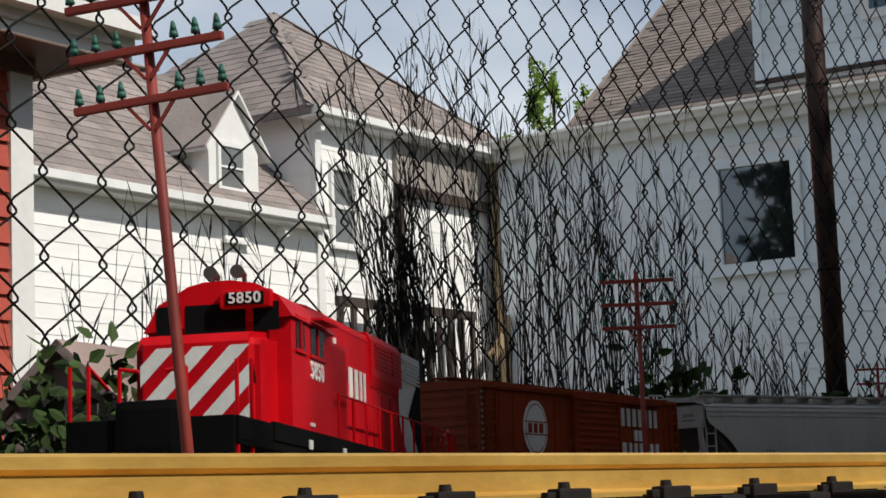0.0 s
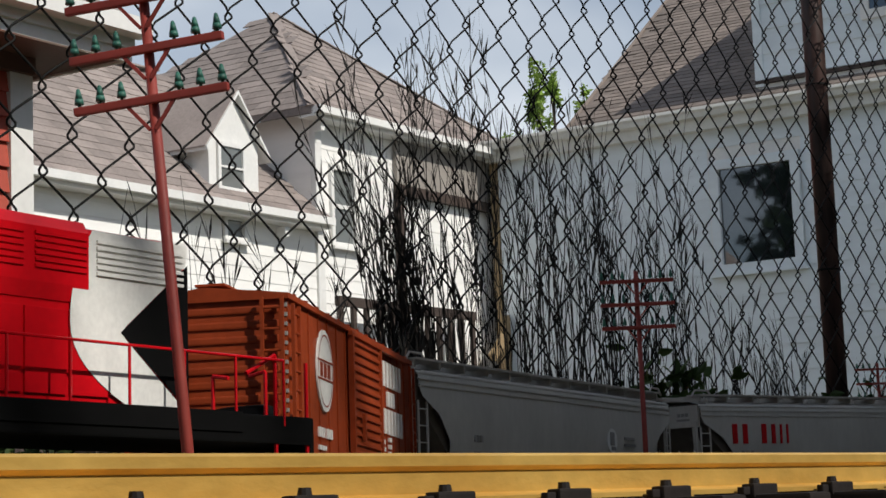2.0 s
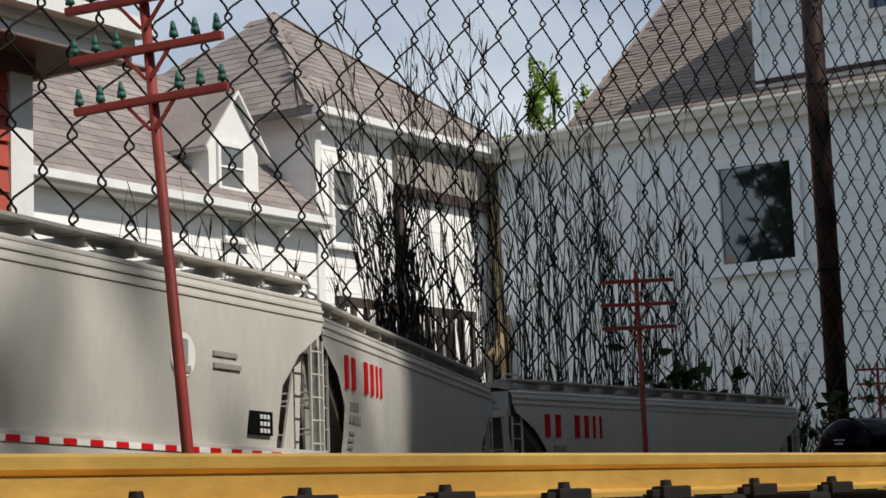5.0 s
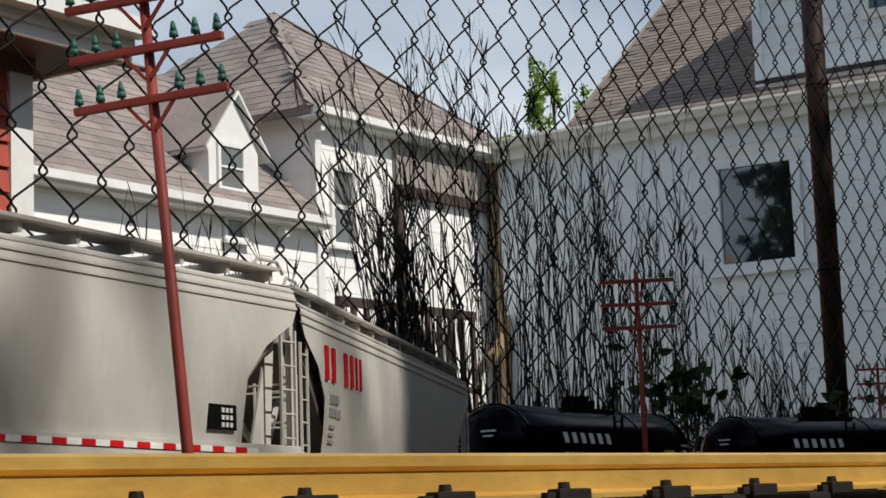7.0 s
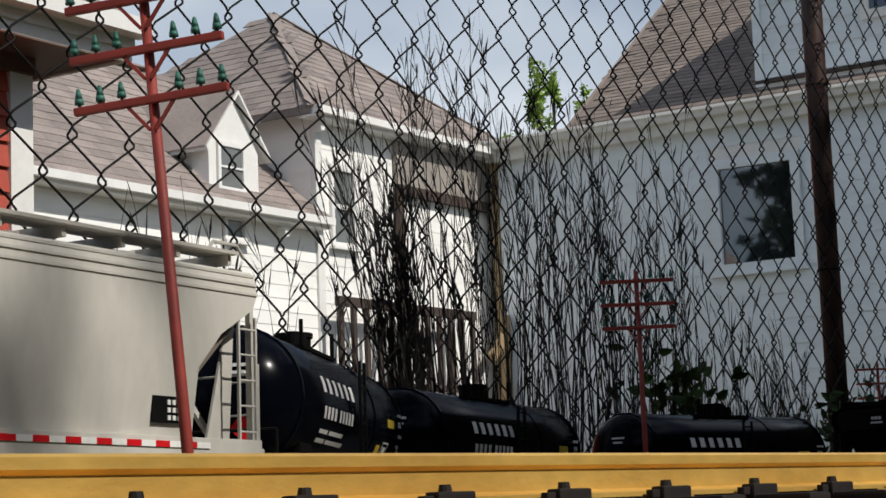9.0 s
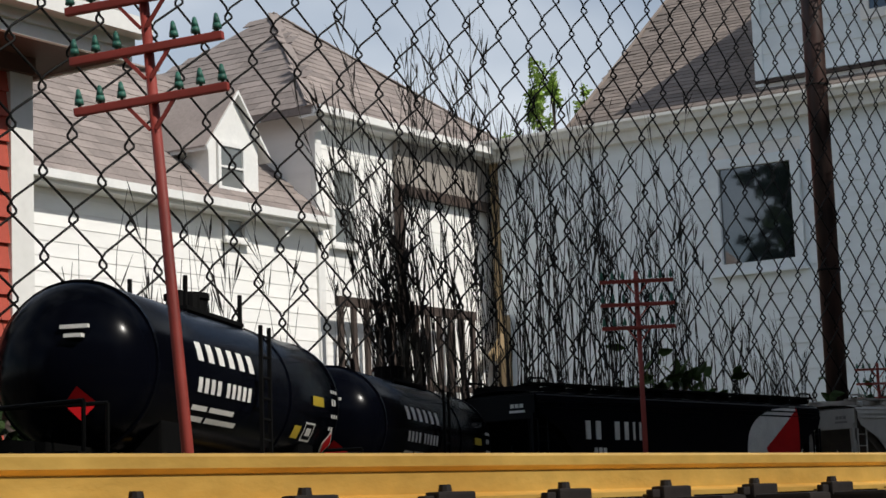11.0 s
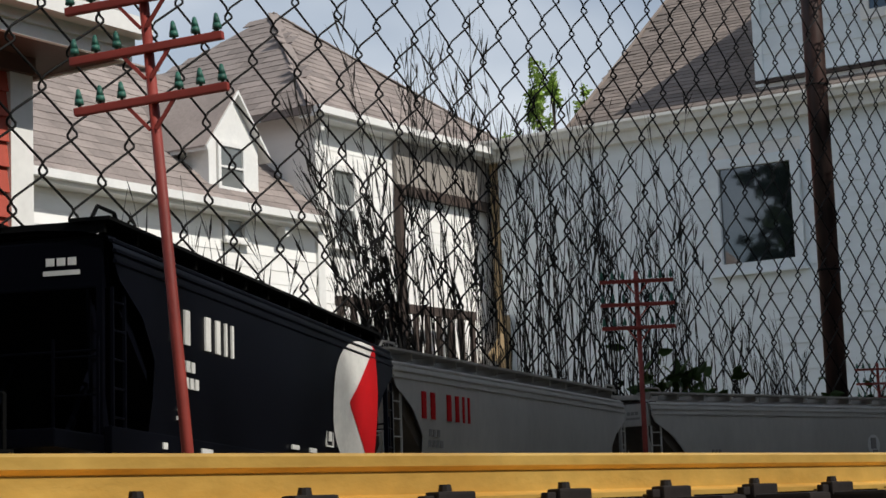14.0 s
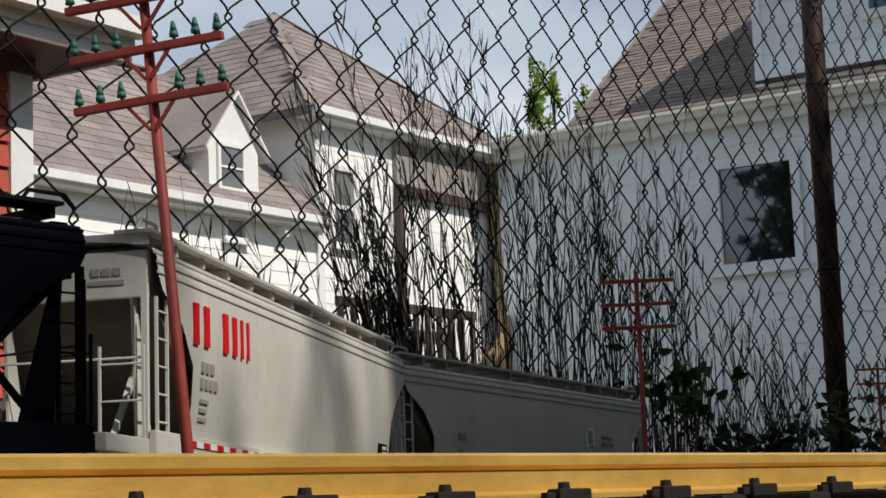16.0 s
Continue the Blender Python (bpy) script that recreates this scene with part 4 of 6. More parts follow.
        # blower duct bulge behind the cab and hood doors
        part("blower_duct", box(B(), c1 + 0.012, c1 + 0.060, min(s * 0.034, s * 0.047), max(s * 0.034, s * 0.043), dk, 0.124, 0.003), M_RED, t)
        for k in range(8):
            x = c1 + 0.068 + k * 0.0325
            part("hood_door", box(B(), x, x + 0.0300, s * 0.0352 - 0.0007, s * 0.0352 + 0.0007, dk + 0.006, 0.1035, 0.0004), M_RED, hood)
    for k in range(3):
        part("roof_fan", rod(B(), (rad0 + 0.025 + k * 0.046, 0, 0.152), (rad0 + 0.025 + k * 0.046, 0, 0.1565), 0.020, 24), M_RED, t)
    part("roof_fan", rod(B(), (rad0 - 0.06, 0, 0.152), (rad0 - 0.06, 0, 0.158), 0.017, 24), M_RED, t)
    part("exhaust_stack", box(B(), rad0 - 0.125, rad0 - 0.095, -0.010, 0.010, 0.150, 0.1600, 0.001), M_RED, t)
    # rear of the hood: white field and black wedge
    zs = np.linspace(dk + 0.001, 0.1495, 16)
    for s in (-1, 1):
        bm = B()
        prev = None
        for z in zs:
            xl = h1 - 0.094 + (0.050 * ((0.098 - z) / 0.048) ** 2.2 if z < 0.098 else 0.016 * ((z - 0.098) / 0.05) ** 2)
            xr = h1 - (0.056 * (1 - abs(z - 0.094) / 0.044) if abs(z - 0.094) < 0.044 else 0)
            row = (bm.verts.new((min(xl, xr - 0.001), s * 0.0364, z)), bm.verts.new((xr + 0.0002, s * 0.0364, z)))
            if prev:
                bm.faces.new((prev[0], prev[1], row[1], row[0]))
            prev = row
        part("white_field", bm, M_WHITE, hood, "white curved field at the rear of the hood")
    for sd in (-1, 1):
        bm = B()
        vs = [(h1 - 0.0555, 0.094), (h1 + 0.0004, 0.138), (h1 + 0.0004, dk + 0.001)]
        bm.faces.new([bm.verts.new((x, sd * 0.0366, z)) for x, z in vs])
        part("black_wedge", bm, M_BLACK, hood, "black wedge on the hood side")
    bm = B()
    box(bm, h1, h1 + 0.0012, -0.0335, 0.0335, dk, 0.148)
    part("hood_end", bm, M_BLACK, hood, "black hood end")
    bm = B()
    x = c1 + 0.058
    letters(bm, x, 0.0915, [0.0125, 0.0125, -0.006, 0.0125, 0.0105, 0.0055, 0.0055], 0.0245, -0.0362, 0.0075, 0.0006)
    part("name_lettering", bm, M_WHITE, hood, "white broad lettering reduced to bars")
    part("small_mark", box(B(), c1 + 0.070, c1 + 0.077, -0.0356, -0.0345, 0.1300, 0.1345), M_WHITE, hood)
    # handrails along both sides and at both platforms
    for s in (-1, 1):
        bm = B()
        xs = list(np.linspace(c1 + 0.012, L / 2 - 0.030, 11))
        for x in xs:
            rod(bm, (x, s * 0.0515, dk - 0.004), (x, s * 0.0515, 0.0850), 0.0009, 6)
        rod(bm, (xs[0], s * 0.0515, 0.0850), (xs[-1], s * 0.0515, 0.0850), 0.0009, 6)
        part("handrail", bm, M_RED, t, "thin red handrail on posts")
        for e in (-1, 1):
            xe = e * (L / 2 - 0.006)
            bm = B()
            rod(bm, (xe, s * 0.050, 0.020), (xe, s * 0.050, 0.085), 0.0013, 6)
            rod(bm, (xe, s * 0.020, dk), (xe, s * 0.020, 0.082), 0.0013, 6)
            rod(bm, (xe - e * 0.030, s * 0.050, 0.028), (xe - e * 0.030, s * 0.050, 0.088), 0.0013, 6)
            rod(bm, (xe - e * 0.030, s * 0.050, 0.088), (xe - e * 0.052, s * 0.046, 0.076), 0.0013, 6)
            rod(bm, (xe, s * 0.020, 0.082), (xe, s * 0.008, 0.080), 0.0013, 6)
            part("grab_rail", bm, M_RED, t)
            bm = B()
            for k in range(3):
                box(bm, xe - e * 0.030, xe, s * 0.044 - 0.008, s * 0.044 + 0.008, 0.016 + k * 0.012, 0.018 + k * 0.012)
            part("step", bm, M_BLACK, t)
    for e in (-1, 1):
        bm = B()
        xe = e * (L / 2 - 0.001)
        box(bm, xe - 0.002, xe + 0.002, -0.050, 0.050, 0.014, dk, 0.001)
        part("pilot", bm, M_BLACK, t)
        bm = B()
        box(bm, xe - 0.006, xe + 0.006, -0.020, 0.020, 0.034, 0.062, 0.006)
        part("equipment_box", bm, M_BLACK, t)
        bm = B()
        for s in (-1, 1):
            rod(bm, (xe + e * 0.004, s * 0.012, 0.022), (xe + e * 0.004, s * 0.042, 0.022), 0.0013, 6)
            rod(bm, (xe + e * 0.004, s * 0.042, 0.022), (xe + e * 0.001, s * 0.042, 0.014), 0.0013, 6)
        part("uncoupling_lever", bm, M_RED, t)
        coupler(t, e * L / 2, e)
        bogie(t, e * L * 0.316, 0.045, 0.0165)
    for x in (c0 + 0.03, c1 + 0.015, c1 + 0.09, c1 + 0.19):
        part("white_mark", box(B(), x, x + 0.008, -0.0540, -0.0528, 0.0435, 0.0475), M_WHITE, t)
    part("white_mark", box(B(), c0 + 0.045, c0 + 0.055, -0.0514, -0.0502, 0.056, 0.0585), M_WHITE, t)
    # ride height of the upper works
    for o in t.children_recursive:
        if o.name.split(".")[0] not in ("truck", "wheelset", "coupler", "numeral"):
            for w in o.data.vertices:
                w.co.z = float(np.interp(w.co.z, [0, 0.03, 0.051, 0.1535, 0.18], [0, 0.03, 0.061, 0.158, 0.1845]))
    return t


def train():
    mids = [0.457, 1.0706, 1.6422, 2.2863, 2.9261, 3.5296, 4.0091, 4.5088, 5.0984, 5.7467, 6.3834]
    lengths = [0.725, 0.425, 0.596, 0.595, 0.595, 0.455, 0.455, 0.455, 0.578, 0.595, 0.596]
    made = [locomotive(0.725), boxcar(0.425)]
    grey = "light grey covered hopper with red lettering and a red-white sill stripe"
    plain = "light grey covered hopper with a round emblem and grey lettering"
    made.append(hopper(M_HOP, M_HOPD, 0.596, plain, "soo"))
    b = hopper(M_HOP, M_HOPD, 0.595, grey, "cp")
    made += [b, copy_thing(b, Matrix())]
    k = tank_car(0.390)
    made += [k, copy_thing(k, Matrix()), copy_thing(k, Matrix())]
    made.append(hopper(M_HOPB, M_BLACK, 0.578, "black covered hopper with white lettering and a red wedge on white", "cpblack"))
    made.append(copy_thing(b, Matrix()))
    made.append(copy_thing(made[2], Matrix()))
    for ob, mid, length in zip(made, mids, lengths):
        share = 0.316 if length > 0.7 else 0.40
        ob.matrix_basis = car_pose(mid, length, 0.0, share)
        TRAIN.append((ob, mid, length, share))


train()


# ---- the two-winged white house across the yard ----
# a runs from the inner corner towards the camera along the sunlit wing, b along the shaded wing; z over the ground
HK = 1.25
AW = -0.07
HC = Vector((0.4217 * HK, 16.2474 * HK, 0))
HA = Vector((-0.5452, -0.8383, 0))
HB = Vector((0.8383, -0.5452, 0))


def hp(a, b, z):
    """House point from its plan: a, b and the height over the eye, all before scaling."""
    p = HC + HA * (a * HK) + HB * (b * HK)
    return Vector((p.x, p.y, EYE.z + z * HK))


def hbox(bm, a0, a1, b0, b1, z0, z1):
    vs = [bm.verts.new(hp(a, b, z)) for z in (z0, z1) for a, b in ((a0, b0), (a1, b0), (a1, b1), (a0, b1))]
    for f in ((0, 1, 2, 3), (4, 5, 6, 7), (0, 1, 5, 4), (1, 2, 6, 5), (2, 3, 7, 6), (3, 0, 4, 7)):
        bm.faces.new([vs[i] for i in f])
    return bm


def hpoly(bm, pts, thick=None):
    """A flat sheet, or a slab of it pushed down by thick."""
    top = [bm.verts.new(hp(*p)) for p in pts]
    bm.faces.new(top)
    if thick:
        low = [bm.verts.new(hp(p[0], p[1], p[2] - thick)) for p in pts]
        bm.faces.new(low[::-1])
        for i in range(len(pts)):
            j = (i + 1) % len(pts)
            bm.faces.new((top[i], top[j], low[j], low[i]))
    return bm


def siding(wall, material, axis, lo, hi, z0, z1, step, holes, lap=0.020):
    """Lapped boards as pieces, split where they meet an opening. axis 'a': the wall b = 0; axis 'b': the wall a = 0."""
    n = int(math.ceil((z1 - z0) / step))
    for i in range(n):
        za = z0 + i * step
        zb = min(z1, za + step)
        cuts = [(lo, hi)]
        for h0, h1, hz0, hz1 in holes:
            if zb > hz0 + 0.01 and za < hz1 - 0.01:
                nxt = []
                for c0, c1 in cuts:
                    if h0 > c0:
                        nxt.append((c0, min(c1, h0)))
                    if h1 < c1:
                        nxt.append((max(c0, h1), c1))
                cuts = [c for c in nxt if c[1] - c[0] > 0.005]
        for c0, c1 in cuts:
            bm = B()
            out0, out1 = lap, 0.004
            if axis == 'a':
                v = [hp(c0, AW + out0, za), hp(c1, AW + out0, za), hp(c1, AW + out1, zb), hp(c0, AW + out1, zb), hp(c0, AW, za), hp(c1, AW, za)]
            else:
                v = [hp(out0, c0, za), hp(out0, c1, za), hp(out1, c1, zb), hp(out1, c0, zb), hp(0.0, c0, za), hp(0.0, c1, za)]
            v = [bm.verts.new(p) for p in v]
            bm.faces.new(v[:4]), bm.faces.new((v[0], v[1], v[5], v[4]))
            part("siding_board", bm, material, wall)


def shingles(parent, material, o, u, v, nu, nv, keep, step=0.11, wide=0.24, label="", thick=0.008):
    """Courses of overlapping tabs from the eave up: o eave origin, u along the eave, v up the slope (plan units)."""
    o, u, v = Vector(o), Vector(u).normalized(), Vector(v).normalized()
    nrm = (hp(*u) - hp(0, 0, 0)).cross(hp(*v) - hp(0, 0, 0)).normalized()
    if nrm.z < 0:
        nrm = -nrm
    verts, faces = [], []
    rnd = random.Random(int(abs(o.x) * 1000) + nu)
    for j in range(nv):
        off = (j % 2) * wide * 0.5 + rnd.uniform(-0.03, 0.03)
        for i in range(-1, nu):
            x0 = i * wide + off
            x1 = x0 + wide - 0.006
            y0 = j * step + rnd.uniform(-0.006, 0.006)
            y1 = j * step + step * 1.08
            c = o + u * (x0 + wide / 2) + v * (y0 + step / 2)
            if not keep(c):
                continue
            k = len(verts)
            lift = (thick + rnd.uniform(0, 0.003)) * HK
            q = [o + u * x0 + v * y0, o + u * x1 + v * y0, o + u * x1 + v * y1, o + u * x0 + v * y1]
            w = [hp(*p) for p in q]
            verts += [w[0] + nrm * lift, w[1] + nrm * lift, w[2] + nrm * 0.006, w[3] + nrm * 0.006, w[0] + nrm * 0.001, w[1] + nrm * 0.001]
            faces += [(k, k + 1, k + 2, k + 3), (k, k + 4, k + 5, k + 1)]
    me = bpy.data.meshes.new("shingles")
    me.from_pydata([tuple(p) for p in verts], [], faces)
    me.materials.append(material)
    ob = new("shingles", me)
    ob.parent = parent
    tagged(ob, label=label or "weathered asphalt shingles", kind="stuff")


def window(parent, axis, lo, hi, z0, z1, bars=False, fr=0.045, out=0.035, glass=None, trim=M_TRIM):
    """Framed window in a wall: casing, sill and pane."""
    w = part("window", B(), trim, parent)
    bm = B()
    bx = (lambda l, h, o0, o1, za, zb: hbox(bm, l, h, AW + o0, AW + o1, za, zb)) if axis == 'a' else (lambda l, h, o0, o1, za, zb: hbox(bm, o0, o1, l, h, za, zb))
    bx(lo - fr, lo, -0.05, out, z0 - fr, z1 + fr)
    bx(hi, hi + fr, -0.05, out, z0 - fr, z1 + fr)
    bx(lo, hi, -0.05, out, z1, z1 + fr)
    bx(lo, hi, -0.05, out, z0 - fr, z0)
    if bars:
        zm = (z0 + z1) / 2
        bx(lo, hi, -0.04, out - 0.012, zm - 0.016, zm + 0.016)
    w.data = finish(bm, trim, name="window")
    bm = B()
    bx = (lambda l, h, o0, o1, za, zb: hbox(bm, l, h, AW + o0, AW + o1, za, zb)) if axis == 'a' else (lambda l, h, o0, o1, za, zb: hbox(bm, o0, o1, l, h, za, zb))
    bx(lo - fr - 0.02, hi + fr + 0.02, -0.01, out + 0.03, z0 - fr - 0.022, z0 - fr)
    part("window_sill", bm, trim, w)
    bm = B()
    bx = (lambda l, h, o0, o1, za, zb: hbox(bm, l, h, AW + o0, AW + o1, za, zb)) if axis == 'a' else (lambda l, h, o0, o1, za, zb: hbox(bm, o0, o1, l, h, za, zb))
    bx(lo, hi, 0.003, 0.009, z0, z1)
    part("pane", bm, glass or M_PANE, w)
    return w


ZG = -0.10 / HK


def sunlit_house():
    t = thing("white_house", "white clapboard house with hipped brown shingle roof and small dormer", "house")
    wall = part("wall", hbox(hbox(B(), -0.6, 2.40, -3.0, AW, ZG, 3.02), 2.40, 6.1, -3.0, AW, ZG, 2.16), M_TRIM, t)
    holes = [(1.93, 2.21, 2.04, 2.63), (3.27, 3.48, 1.98, 2.14)]
    siding(wall, M_SIDW, 'a', -0.06, 2.40, ZG, 2.98, 0.098, holes[:1], 0.0085)
    siding(wall, M_SIDW, 'a', 2.40, 6.1, ZG, 2.14, 0.098, holes[1:], 0.0085)
    # side of the tall block that stands over the lower roof
    bm = B()
    hpoly(bm, [(2.405, AW + 0.004, 2.1), (2.405, -3.0, 2.1), (2.405, -3.0, 3.02), (2.405, AW + 0.004, 3.02)], 0)
    part("gable_wall", bm, M_SIDW, t)
    window(t, 'a', 1.94, 2.195, 2.06, 2.615, True, 0.035, glass=M_PALEPANE)
    window(t, 'a', 3.28, 3.465, 1.98, 2.10, False, 0.03, glass=M_PALEPANE)
    part("corner_board", hbox(B(), 2.335, 2.415, AW - 0.02, AW + 0.03, ZG, 3.0), M_TRIM, t)
    # hip roof of the tall block
    pk = (0.97, -1.53, 4.33)
    e = 0.07
    ze = 3.03
    roof = part("roof", hpoly(hpoly(hpoly(B(), [(2.505 + e, e, ze), (-0.62, e, ze), pk], 0.05), [(2.505 + e, e, ze), (2.505 + e, -3.1, ze), pk], 0.05), [(-0.62, e, ze), (-0.62, -3.1, ze), pk], 0.05), M_SHB, t)
    rise = (pk[2] - ze) / (e - pk[1])

    def on_front(c):
        u = (e - c.y) / (e - pk[1])
        return c.y > pk[1] and 2.505 + e - u * (2.505 + e - pk[0]) > c.x > -0.62 + u * (pk[0] + 0.62)

    def on_left(c):
        u = (2.505 + e - c.x) / (2.505 + e - pk[0])
        return c.x > pk[0] and e - u * (e - pk[1]) > c.y > -3.1 + u * (pk[1] + 3.1)
    shingles(roof, M_SHB, (2.505 + e, e, ze), (-1, 0, 0), (0, -1, rise), 16, 24, on_front)
    shingles(roof, M_SHB, (2.505 + e, e, ze), (0, -1, 0), (-1, 0, (pk[2] - ze) / (2.505 + e - pk[0])), 16, 24, on_left)
    bm = B()
    for (p, q) in (((2.505 + e, e, ze + 0.006), (pk[0], pk[1], pk[2] + 0.008)), ((-0.62, e, ze + 0.006), (pk[0], pk[1], pk[2] + 0.008))):
        bar(bm, hp(*p), hp(*q), 0.10, 0.010)
    part("ridge_cap", bm, M_SHB, roof)
    # lower wing
    e2, z2 = 0.07, 2.19
    rz = z2 + (1.53 + e2) * 0.84
    low = part("roof", hpoly(hpoly(B(), [(2.41, e2, z2), (6.2, e2, z2), (6.2, -1.53, rz), (2.41, -1.53, rz)], 0.05), [(2.51, -1.53, rz), (6.2, -1.53, rz), (6.2, -3.1, z2), (2.51, -3.1, z2)], 0.05), M_SHB, t)
    shingles(low, M_SHB, (6.18, e2, z2), (-1, 0, 0), (0, -1, 0.84), 18, 20, lambda c: 2.42 < c.x < 6.18 and c.y > -1.53)
    bm = B()
    bar(bm, hp(2.52, -1.53, rz + 0.02), hp(6.2, -1.53, rz + 0.02), 0.16, 0.016)
    part("ridge_cap", bm, M_SHB, low)
    # gutters, fascias, soffits and brackets
    for a0, a1, z in ((-0.1, 2.505 + e, ze), (2.42, 6.2, z2)):
        bm = B()
        hbox(bm, a0, a1, e - 0.012, e + 0.012, z - 0.075, z - 0.006)
        part("fascia", bm, M_TRIM, t)
        bm = B()
        hbox(bm, a0, a1, e + 0.013, e + 0.065, z - 0.050, z + 0.004)
        part("gutter", bm, M_TRIM, t)
        part("soffit", hbox(B(), a0, a1, AW + 0.004, e - 0.013, z - 0.075, z - 0.060), M_TRIM, t)
    for a, z in ((2.43, 2.93), (2.90, 2.08)):
        bm = B()
        hbox(bm, a - 0.022, a + 0.022, -0.03, 0.05, z - 0.06, z + 0.01)
        part("bracket", bm, M_TRIM, t)
    # dormer
    d = part("dormer", B(), M_TRIM, t, "small white gabled dormer")
    bm = B()
    f = -0.10
    pts = [(3.03, 2.30), (3.58, 2.30), (3.58, 2.66), (3.305, 3.00), (3.03, 2.66)]
    va = [bm.verts.new(hp(a, f, z)) for a, z in pts]
    vb = [bm.verts.new(hp(a, f - 0.9, z)) for a, z in pts]
    bm.faces.new(va), bm.faces.new(vb[::-1])
    for i in range(5):
        bm.faces.new((va[i], vb[i], vb[(i + 1) % 5], va[(i + 1) % 5]))
    d.data = finish(bm, M_TRIM, name="dormer")
    bm = B()
    hbox(bm, 3.225, 3.470, f + 0.004, f + 0.012, 2.34, 2.63)
    part("pane", bm, M_PALEPANE, d)
    bm = B()
    for a0, a1, z0, z1 in ((3.195, 3.225, 2.31, 2.66), (3.470, 3.500, 2.31, 2.66), (3.225, 3.470, 2.63, 2.66), (3.225, 3.470, 2.31, 2.34), (3.225, 3.470, 2.475, 2.49)):
        hbox(bm, a0, a1, f + 0.001, f + 0.024, z0, z1)
    part("window_frame", bm, M_TRIM, d)
    bm = B()
    for s in (-1, 1):
        x = 3.305 + s * 0.36
        hpoly(bm, [(3.305, f + 0.06, 3.045), (x, f + 0.06, 2.595), (x, f - 1.0, 2.595), (3.305, f - 1.0, 3.045)], 0.028)
    part("dormer_roof", bm, M_TRIM, d, "white-edged dormer roof")
    bm = B()
    for s in (-1, 1):
        x = 3.305 + s * 0.37
        hpoly(bm, [(3.305, f + 0.05, 3.060), (x, f + 0.05, 2.600), (x, f - 1.0, 2.600), (3.305, f - 1.0, 3.060)], 0.010)
    part("dormer_shingles", bm, M_SHB, d)
    return t


sunlit_house()


def porch():
    t = thing("porch", "dark-beamed porch with tan posts in the corner of the house", "porch")
    part("beam", hbox(B(), 0.02, 1.37, AW + 0.02, AW + 0.075, 2.515, 2.595), M_WOODD, t, "dark brown beam")
    # taupe sheet above the beam paints in the shade under the eave
    part("upper_panel", hbox(B(), 0.02, 1.37, AW + 0.02, AW + 0.05, 2.595, 2.95), M_SHADEW, t, "taupe sheet painting the eave shade above the beam")
    part("post", hbox(B(), 1.32, 1.38, AW + 0.02, AW + 0.075, ZG, 2.515), M_WOODD, t)
    # handrail with balusters in front of the wall
    rail = part("railing", hbox(B(), 0.55, 2.42, 0.10, 0.15, 1.545, 1.615), M_WOODD, t, "dark wooden railing with balusters")
    for a in np.arange(0.57, 2.42, 0.165):
        part("baluster", hbox(B(), a - 0.022, a + 0.022, 0.11, 0.14, 0.62, 1.545), M_WOODD, rail)
    part("lower_rail", hbox(B(), 0.55, 2.42, 0.105, 0.145, 0.95, 1.00), M_WOODD, rail)
    part("deck", hbox(B(), 0.10, 2.45, 0.03, 0.40, 0.50, 0.62), M_WOODD, t)
    part("deck_skirt", hbox(B(), 0.10, 2.45, 0.33, 0.36, ZG, 0.50), M_WOODD, t)
    bm = B()
    hbox(bm, 0.03, 0.09, 0.10, 0.16, ZG, 1.62)
    part("gate_post", bm, M_WOODT, t)
    bm = B()
    bar(bm, hp(0.07, 0.13, 1.45), hp(0.30, 0.13, 1.25), 0.05, 0.10)
    part("gate_brace", bm, M_WOODT, t)


porch()


